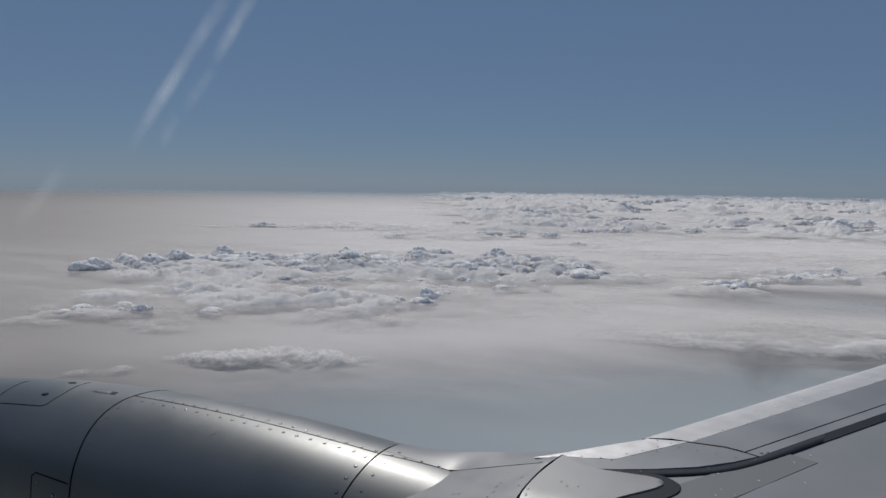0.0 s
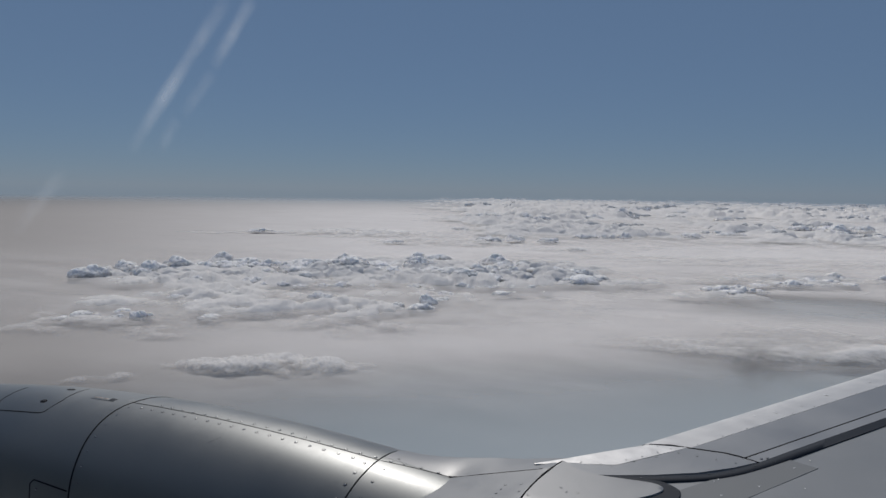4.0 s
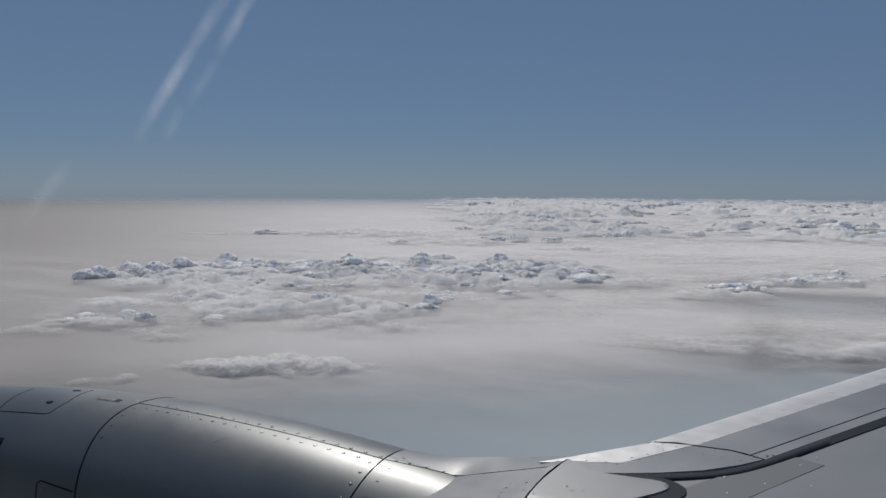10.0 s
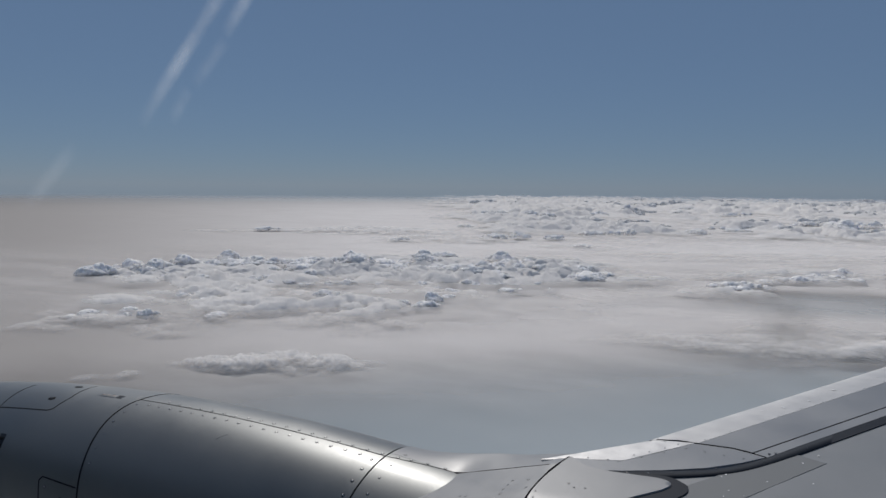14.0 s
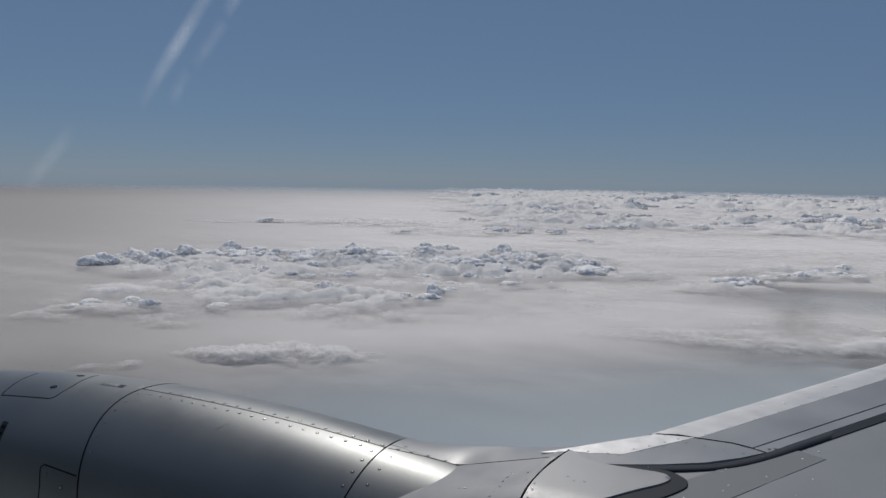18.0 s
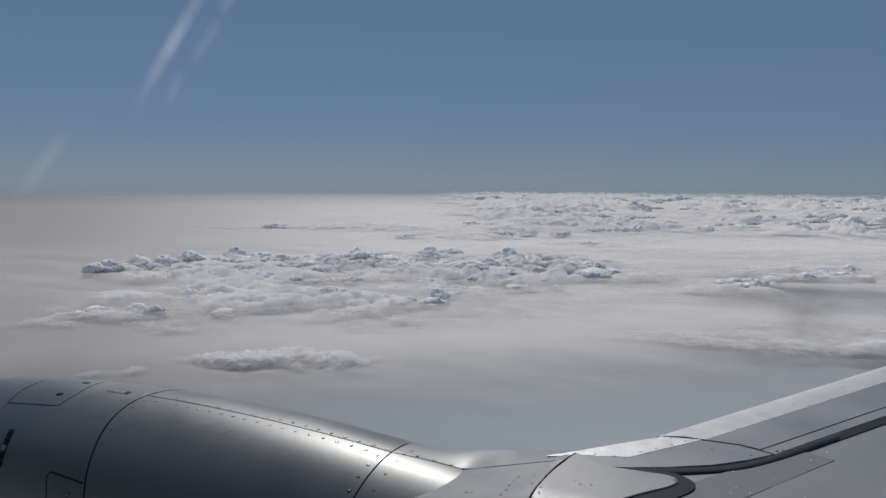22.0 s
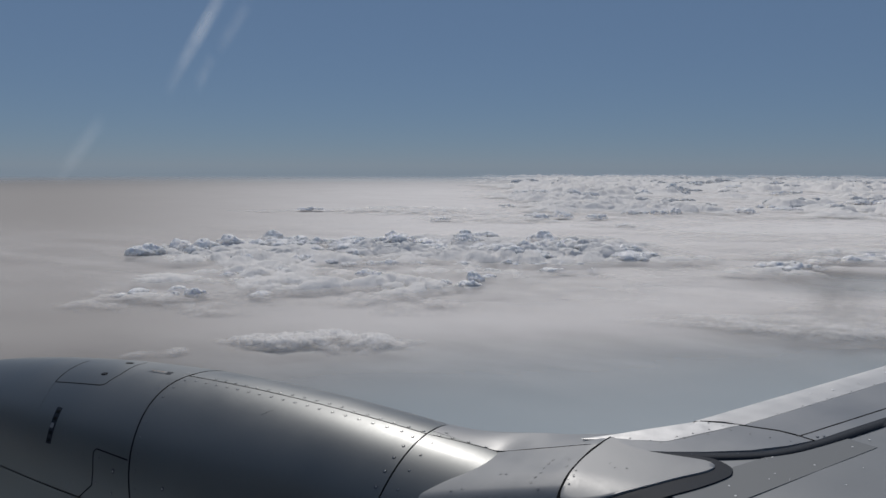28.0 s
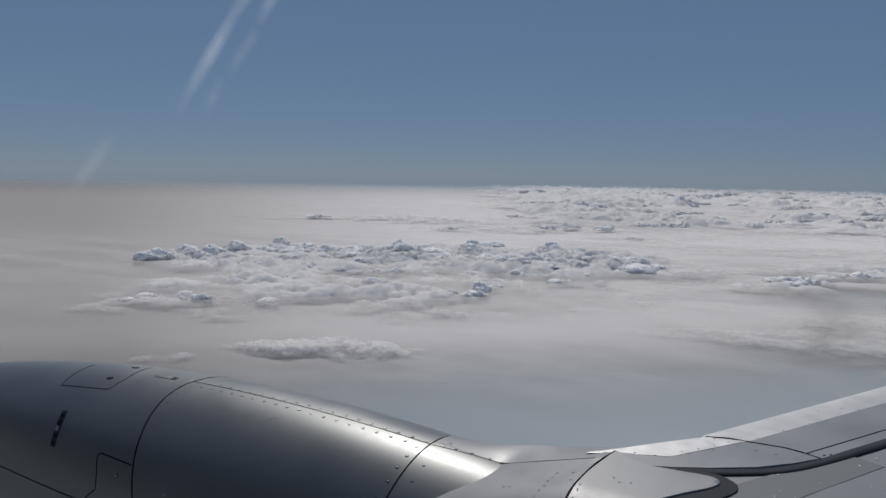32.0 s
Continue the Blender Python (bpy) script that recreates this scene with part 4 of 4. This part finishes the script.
ROW = ((-207, 459, 13.6, 10, 10.3), (-196, 475, 10.7, 9, 10.2), (-175, 468, 13.9, 11, 11.7), (-172, 510, 10, 8, 11.8), (-153, 512, 9.9, 8, 8.6), (-149, 535, 9.4, 8, 11.4), (-129, 530, 14.3, 11, 8.8))
TALL = ((-59, 538, 11.7, 9.4, 11.9), (-7, 595, 11, 8.8, 7.8), (11, 597, 12, 9.6, 7.9), (53, 556, 12.1, 9.7, 11.5), (30, 453, 14, 11, 6.7), (54, 483, 8.3, 6.6, 7.1))
SMALL = ((-77, 464, 9.5, 7.6, 6.2), (-16, 518, 9.6, 7.7, 5.3), (3, 481, 11.2, 8.9, 5.3), (17, 436, 8.5, 6.8, 3.9), (87, 512, 10.4, 8.3, 4.6), (113, 489, 7, 5.6, 5.2), (-109, 540, 8.5, 6.8, 5.7), (-94, 526, 8.3, 6.6, 5.5), (-66, 489, 9.2, 7.3, 5.1), (-39, 498, 9.3, 7.4, 5.1), (-1, 348, 9.2, 6.4, 5.4), (0, 362, 4, 4, 8))
DISTANT = ((70, 838, 14.2, 11.4, 8.6), (98, 843, 15.7, 12.5, 8.1), (144, 834, 14.3, 11.5, 8), (347, 1522, 26, 21, 11.4), (455, 1714, 16, 13, 23), (595, 1051, 31, 25, 19.4), (690, 1140, 22, 18, 13.6), (341, 951, 21, 17, 8.9), (419, 1013, 25, 20, 7.2), (599, 1163, 26, 20, 11.5), (503, 1056, 10.8, 8.6, 12), (675, 1951, 31, 25, 13.6), (639, 1564, 23, 18, 11), (256, 977, 17, 13, 7.4), (-214, 955, 16.5, 13, 6.4), (-35, 800, 11, 9, 4.7), (153, 736, 10.4, 8.3, 3.8))
BANK = ((211, 459, 10.2, 8.1, 3.7), (234, 462, 12, 9.6, 5.3), (256, 483, 9.3, 7.4, 4.8), (285, 500, 12, 9, 4.6))
for spots, label, group in (
    (ROW, "white cumulus heap with a blue-grey shaded front", "dark-fronted cloud row"),
    (TALL, "tall white cumulus head with a blue-grey shaded front", "tall cloud heads"),
    (SMALL, "small cumulus head rising from soft cloud", "small cloud heads"),
    (DISTANT, "distant cumulus head with a shaded front", "far cloud heads"),
    (BANK, "small cumulus head on the pale cloud bank", "bank cloud heads"),
):
    for x, y, rx, ry, h in spots:
        heap(x, y, rx, ry, h, label, group)


def head_shapes(count, voxel=0.30):
    """A few baked head shapes that the many small heads share."""
    shapes = []
    for i in range(count):
        ob = heap(0, 0, rng.uniform(7.5, 12), rng.uniform(6, 9), rng.uniform(7.1, 9.5), "")
        ob.modifiers["skin"].voxel_size = voxel
        dg = bpy.context.evaluated_depsgraph_get()
        dg.update()
        me = bpy.data.meshes.new_from_object(ob.evaluated_get(dg))
        me.transform(Matrix.Translation((0, 0, H)))
        me.name = "small_cumulus"
        bpy.data.objects.remove(ob)
        shapes.append(me)
    return shapes


SHAPES = head_shapes(9)


def scatter(count, place, label, group):
    """Small heads that share a few shapes; place() gives across, ahead, a width and a height factor."""
    done = 0
    while done < count:
        spot_ = place()
        if spot_ is None:
            continue
        x, y, k, h = spot_
        ob = part("small_cumulus", SHAPES[rng.integers(len(SHAPES))], None)
        at = RIGHT * x + AHEAD * y
        flip = -1 if rng.uniform() < 0.5 else 1
        turn = Matrix.Rotation(VIEW, 4, "Z") @ Matrix.Rotation(rng.uniform(-0.5, 0.5), 4, "Z") @ Matrix.Diagonal((flip * k, k, h, 1)) @ Matrix.Rotation(-VIEW, 4, "Z")
        base = float(deck_height(np.array([[x]]), np.array([[y - 2.0]]))[0][0, 0])
        ob.matrix_basis = Matrix.Translation((at.x, at.y, -H + 0.55 * max(base, 0.0) - 0.8 * h)) @ turn
        tagged(ob, label, "cloud", group)
        done += 1


def in_field(fields, size, patch):
    """A random place in one of the ellipses, gathered into clumps."""
    def place():
        cx, cy, rx, ry = fields[rng.integers(len(fields))]
        a, q = rng.uniform(0, 6.283), math.sqrt(rng.uniform(0, 1))
        x, y = cx + rx * q * math.cos(a), cy + ry * q * math.sin(a)
        if fbm(np.array([x * 0.7]), np.array([y * 0.7]), 26, 11, 3)[0] < patch:
            return None
        k = size * rng.uniform(0.45, 1.0)
        return x, y, k, k * rng.uniform(0.7, 1.15) * (1.1 - 0.4 * q)
    return place


def in_distance():
    """Far heads stand in short ragged rows that open out towards the clear side."""
    row = []

    def place():
        if not row:
            y = 790 * (3300 / 790) ** rng.uniform(0, 1) ** 1.4
            x = y * rng.uniform(0.02, 0.70)
            k = rng.uniform(0.5, 1.1) * (0.5 + y / 1600)
            for i in range(rng.integers(3, 8)):
                m = k * rng.uniform(0.5, 1.0)
                row.append((x + 9.5 * k * (i + rng.uniform(-0.3, 0.3)), y + k * rng.uniform(-8, 8), m, m * rng.uniform(0.7, 1.15)))
        return row.pop()
    return place


scatter(104, in_field(((-60, 510, 95, 34), (20, 520, 80, 40), (-100, 520, 50, 26), (60, 470, 55, 26)), 1.0, 0.38), "small knobbly cumulus head in the cloud bank", "bank of small heads")
scatter(60, in_field(((-87, 375, 62, 22), (-20, 365, 45, 26), (-127, 322, 34, 12), (20, 420, 60, 22), (-110, 430, 70, 16)), 0.58, 0.39), "low ragged tuft of cloud in the veil", "low cloud tufts")
scatter(26, in_field(((262, 495, 70, 24), (240, 470, 40, 14), (185, 425, 18, 12)), 0.8, 0.44), "small knobbly cumulus head on the pale bank", "pale bank heads")
scatter(108, in_distance(), "distant cumulus head with a shaded front", "distant small heads")


def distant_field(count):
    """The countless heads under the horizon, in short rows, as one field."""
    coarse = []
    for me in head_shapes(6, 0.75):
        co = np.empty(len(me.vertices) * 3, np.float32)
        me.vertices.foreach_get("co", co)
        ids = np.empty(len(me.loops), np.int32)
        me.loops.foreach_get("vertex_index", ids)
        coarse.append((co.reshape(-1, 3) @ R3.T, ids.reshape(-1, 4)))
        bpy.data.meshes.remove(me)
    vs, fs, total, made = [], [], 0, 0
    while made < count:
        y = 980 * (3900 / 980) ** rng.uniform(0, 1)
        x = y * rng.uniform(0.04, 0.72)
        k = rng.uniform(0.4, 1.0) * (0.4 + y / 1800)
        for i in range(rng.integers(2, 8)):
            v, f = coarse[rng.integers(len(coarse))]
            m = k * rng.uniform(0.45, 1.0)
            px, py = x + 10 * k * (i + rng.uniform(-0.4, 0.4)), y + k * rng.uniform(-14, 14)
            base = float(deck_height(np.array([[px]]), np.array([[py - 2.0]]))[0][0, 0])
            vs.append(v * (m, m, m * rng.uniform(0.7, 1.15)) + (px, py, -H + 0.7 * max(base, 0.0)))
            fs.append(f + total)
            total += len(v)
            made += 1
    ob = part("distant_cloud_field", mesh_np("distant_cloud_field", np.concatenate(vs) @ R3, np.concatenate(fs)), M_CLOUD)
    tagged(ob, "rows of far white cumulus heads below the horizon", "clouds", kind="stuff")


distant_field(330)


# ---- haze veil and sea ----
def disc(name, z, radius, mat, rings=60, spokes=160):
    verts = [(0, 0, z)] + [(radius * (r / rings) ** 1.5 * math.cos(a), radius * (r / rings) ** 1.5 * math.sin(a), z) for r in range(1, rings + 1) for a in linspace(0, 2 * math.pi, spokes + 1)[:-1]]
    faces = [(0, 1 + i, 1 + (i + 1) % spokes) for i in range(spokes)]
    faces += [(1 + r * spokes + i, 1 + (r + 1) * spokes + i, 1 + (r + 1) * spokes + (i + 1) % spokes, 1 + r * spokes + (i + 1) % spokes) for r in range(rings - 1) for i in range(spokes)]
    return part(name, mesh_from(name, verts, faces), mat)


def veil(name, dark, light, scale, gap):
    """A thin layer that dissolves towards the horizon; gap: it also thins over the open water ahead of the wing."""
    m, nodes, links, out = material(name)
    d = nodes.new("ShaderNodeBsdfDiffuse")
    big = noise_tex(nodes, links, scale, 6.0, 0.6, (1, 1.8, 1))
    geo = nodes.new("ShaderNodeNewGeometry")
    rot = nodes.new("ShaderNodeMapping")
    rot.inputs["Rotation"].default_value = (0, 0, -VIEW)
    links.new(geo.outputs["Position"], rot.inputs["Vector"])
    sep = nodes.new("ShaderNodeSeparateXYZ")
    links.new(rot.outputs["Vector"], sep.inputs[0])
    # browner haze on one side; its darkening also stands in for dimmer light there
    dimmed_murk = nodes.new("ShaderNodeMix")
    dimmed_murk.data_type = "RGBA"
    links.new(maprange(nodes, links, math_node(nodes, links, "DIVIDE", sep.outputs["X"], sep.outputs["Y"]), -0.62, -0.02), dimmed_murk.inputs["Factor"])
    dimmed_murk.inputs["A"].default_value = tuple(v * k for v, k in zip(dark, (0.60, 0.59, 0.58))) + (1,)
    links.new(ramp(nodes, links, big, dark, light), dimmed_murk.inputs["B"])
    links.new(dimmed_murk.outputs["Result"], d.inputs["Color"])
    ln = nodes.new("ShaderNodeVectorMath")
    ln.operation = "LENGTH"
    links.new(geo.outputs["Position"], ln.inputs[0])
    if gap:
        # ragged, wind-drawn relief where the veil thickens between the heads
        rough = noise_tex(nodes, links, 0.045, 9.0, 0.62, (0.9, 1.2, 1))
        thick = maprange(nodes, links, noise_tex(nodes, links, 0.013, 3.0, 0.5), 0.40, 0.62)
        thick = math_node(nodes, links, "MULTIPLY", thick, maprange(nodes, links, sep.outputs["Y"], 270, 360))
        thick = math_node(nodes, links, "MULTIPLY", thick, maprange(nodes, links, sep.outputs["Y"], 560, 900, 1.0, 0.25))
        thick = math_node(nodes, links, "MULTIPLY", thick, maprange(nodes, links, math_node(nodes, links, "DIVIDE", sep.outputs["X"], sep.outputs["Y"]), -0.55, -0.25))
        bn = nodes.new("ShaderNodeBump")
        bn.inputs["Strength"].default_value = 1.0
        bn.inputs["Distance"].default_value = 4.5
        links.new(math_node(nodes, links, "MULTIPLY", rough, thick), bn.inputs["Height"])
        links.new(bn.outputs["Normal"], d.inputs["Normal"])
    alpha = maprange(nodes, links, ln.outputs["Value"], 1500, FAR, 1.0, 0.0)
    alpha = math_node(nodes, links, "MULTIPLY", alpha, maprange(nodes, links, sep.outputs["X"], -700, 60, 0.93, 1.0))
    if gap:
        wob = math_node(nodes, links, "MULTIPLY", math_node(nodes, links, "SUBTRACT", big, 0.5), 50.0)
        edge = math_node(nodes, links, "ADD", math_node(nodes, links, "ADD", sep.outputs["Y"], math_node(nodes, links, "MULTIPLY", sep.outputs["X"], -0.22)), wob)
        alpha = math_node(nodes, links, "MULTIPLY", alpha, maprange(nodes, links, edge, 160, 305, 0.10, 1.0))
        # a second opening behind the pale bank
        ox = math_node(nodes, links, "DIVIDE", math_node(nodes, links, "SUBTRACT", sep.outputs["X"], 222.0), 62.0)
        oy = math_node(nodes, links, "DIVIDE", math_node(nodes, links, "SUBTRACT", sep.outputs["Y"], 388.0), 44.0)
        q = math_node(nodes, links, "ADD", math_node(nodes, links, "MULTIPLY", ox, ox), math_node(nodes, links, "MULTIPLY", oy, oy))
        q = math_node(nodes, links, "ADD", q, math_node(nodes, links, "MULTIPLY", math_node(nodes, links, "SUBTRACT", big, 0.5), 2.0))
        alpha = math_node(nodes, links, "MULTIPLY", alpha, maprange(nodes, links, q, 0.0, 2.2, 0.22, 1.0))
    clear = nodes.new("ShaderNodeBsdfTransparent")
    mix = nodes.new("ShaderNodeMixShader")
    links.new(alpha, mix.inputs[0])
    links.new(clear.outputs[0], mix.inputs[1])
    links.new(d.outputs[0], mix.inputs[2])
    links.new(mix.outputs[0], out.inputs["Surface"])
    return m


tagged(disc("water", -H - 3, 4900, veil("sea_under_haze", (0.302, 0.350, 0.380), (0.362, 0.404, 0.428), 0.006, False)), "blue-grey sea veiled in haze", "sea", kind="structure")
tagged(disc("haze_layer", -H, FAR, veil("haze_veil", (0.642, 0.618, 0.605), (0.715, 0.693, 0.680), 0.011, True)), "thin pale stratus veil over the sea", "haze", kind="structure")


def thin_haze():
    """A second, very thin veil that the higher heads reach through; it ends before the far cloud fields."""
    m, nodes, links, out = material("thin_haze")
    d = nodes.new("ShaderNodeBsdfDiffuse")
    d.inputs["Color"].default_value = (0.715, 0.692, 0.678, 1)
    n = noise_tex(nodes, links, 0.014, 5.0, 0.55, (0.6, 1.4, 1))
    geo = nodes.new("ShaderNodeNewGeometry")
    rot = nodes.new("ShaderNodeMapping")
    rot.inputs["Rotation"].default_value = (0, 0, -VIEW)
    links.new(geo.outputs["Position"], rot.inputs["Vector"])
    sep = nodes.new("ShaderNodeSeparateXYZ")
    links.new(rot.outputs["Vector"], sep.inputs[0])
    alpha = math_node(nodes, links, "MULTIPLY", math_node(nodes, links, "MULTIPLY", maprange(nodes, links, sep.outputs["Y"], 430, 760, 0.42, 0.0), maprange(nodes, links, sep.outputs["Y"], 240, 330, 0.0, 1.0)), maprange(nodes, links, n, 0.3, 0.7, 0.55, 1.0))
    clear = nodes.new("ShaderNodeBsdfTransparent")
    mix = nodes.new("ShaderNodeMixShader")
    links.new(alpha, mix.inputs[0])
    links.new(clear.outputs[0], mix.inputs[1])
    links.new(d.outputs[0], mix.inputs[2])
    links.new(mix.outputs[0], out.inputs["Surface"])
    return m


def ring_part(name, z, r0, r1, mat, rings=24, spokes=160):
    verts = [((r0 + (r1 - r0) * r / rings) * math.cos(a), (r0 + (r1 - r0) * r / rings) * math.sin(a), z) for r in range(rings + 1) for a in linspace(0, 2 * math.pi, spokes + 1)[:-1]]
    faces = [(r * spokes + i, (r + 1) * spokes + i, (r + 1) * spokes + (i + 1) % spokes, r * spokes + (i + 1) % spokes) for r in range(rings) for i in range(spokes)]
    return part(name, mesh_from(name, verts, faces), mat)


tagged(ring_part("thin_haze_layer", -H + 3.2, 240, 900, thin_haze()), "very thin upper veil of haze", "haze", kind="structure")
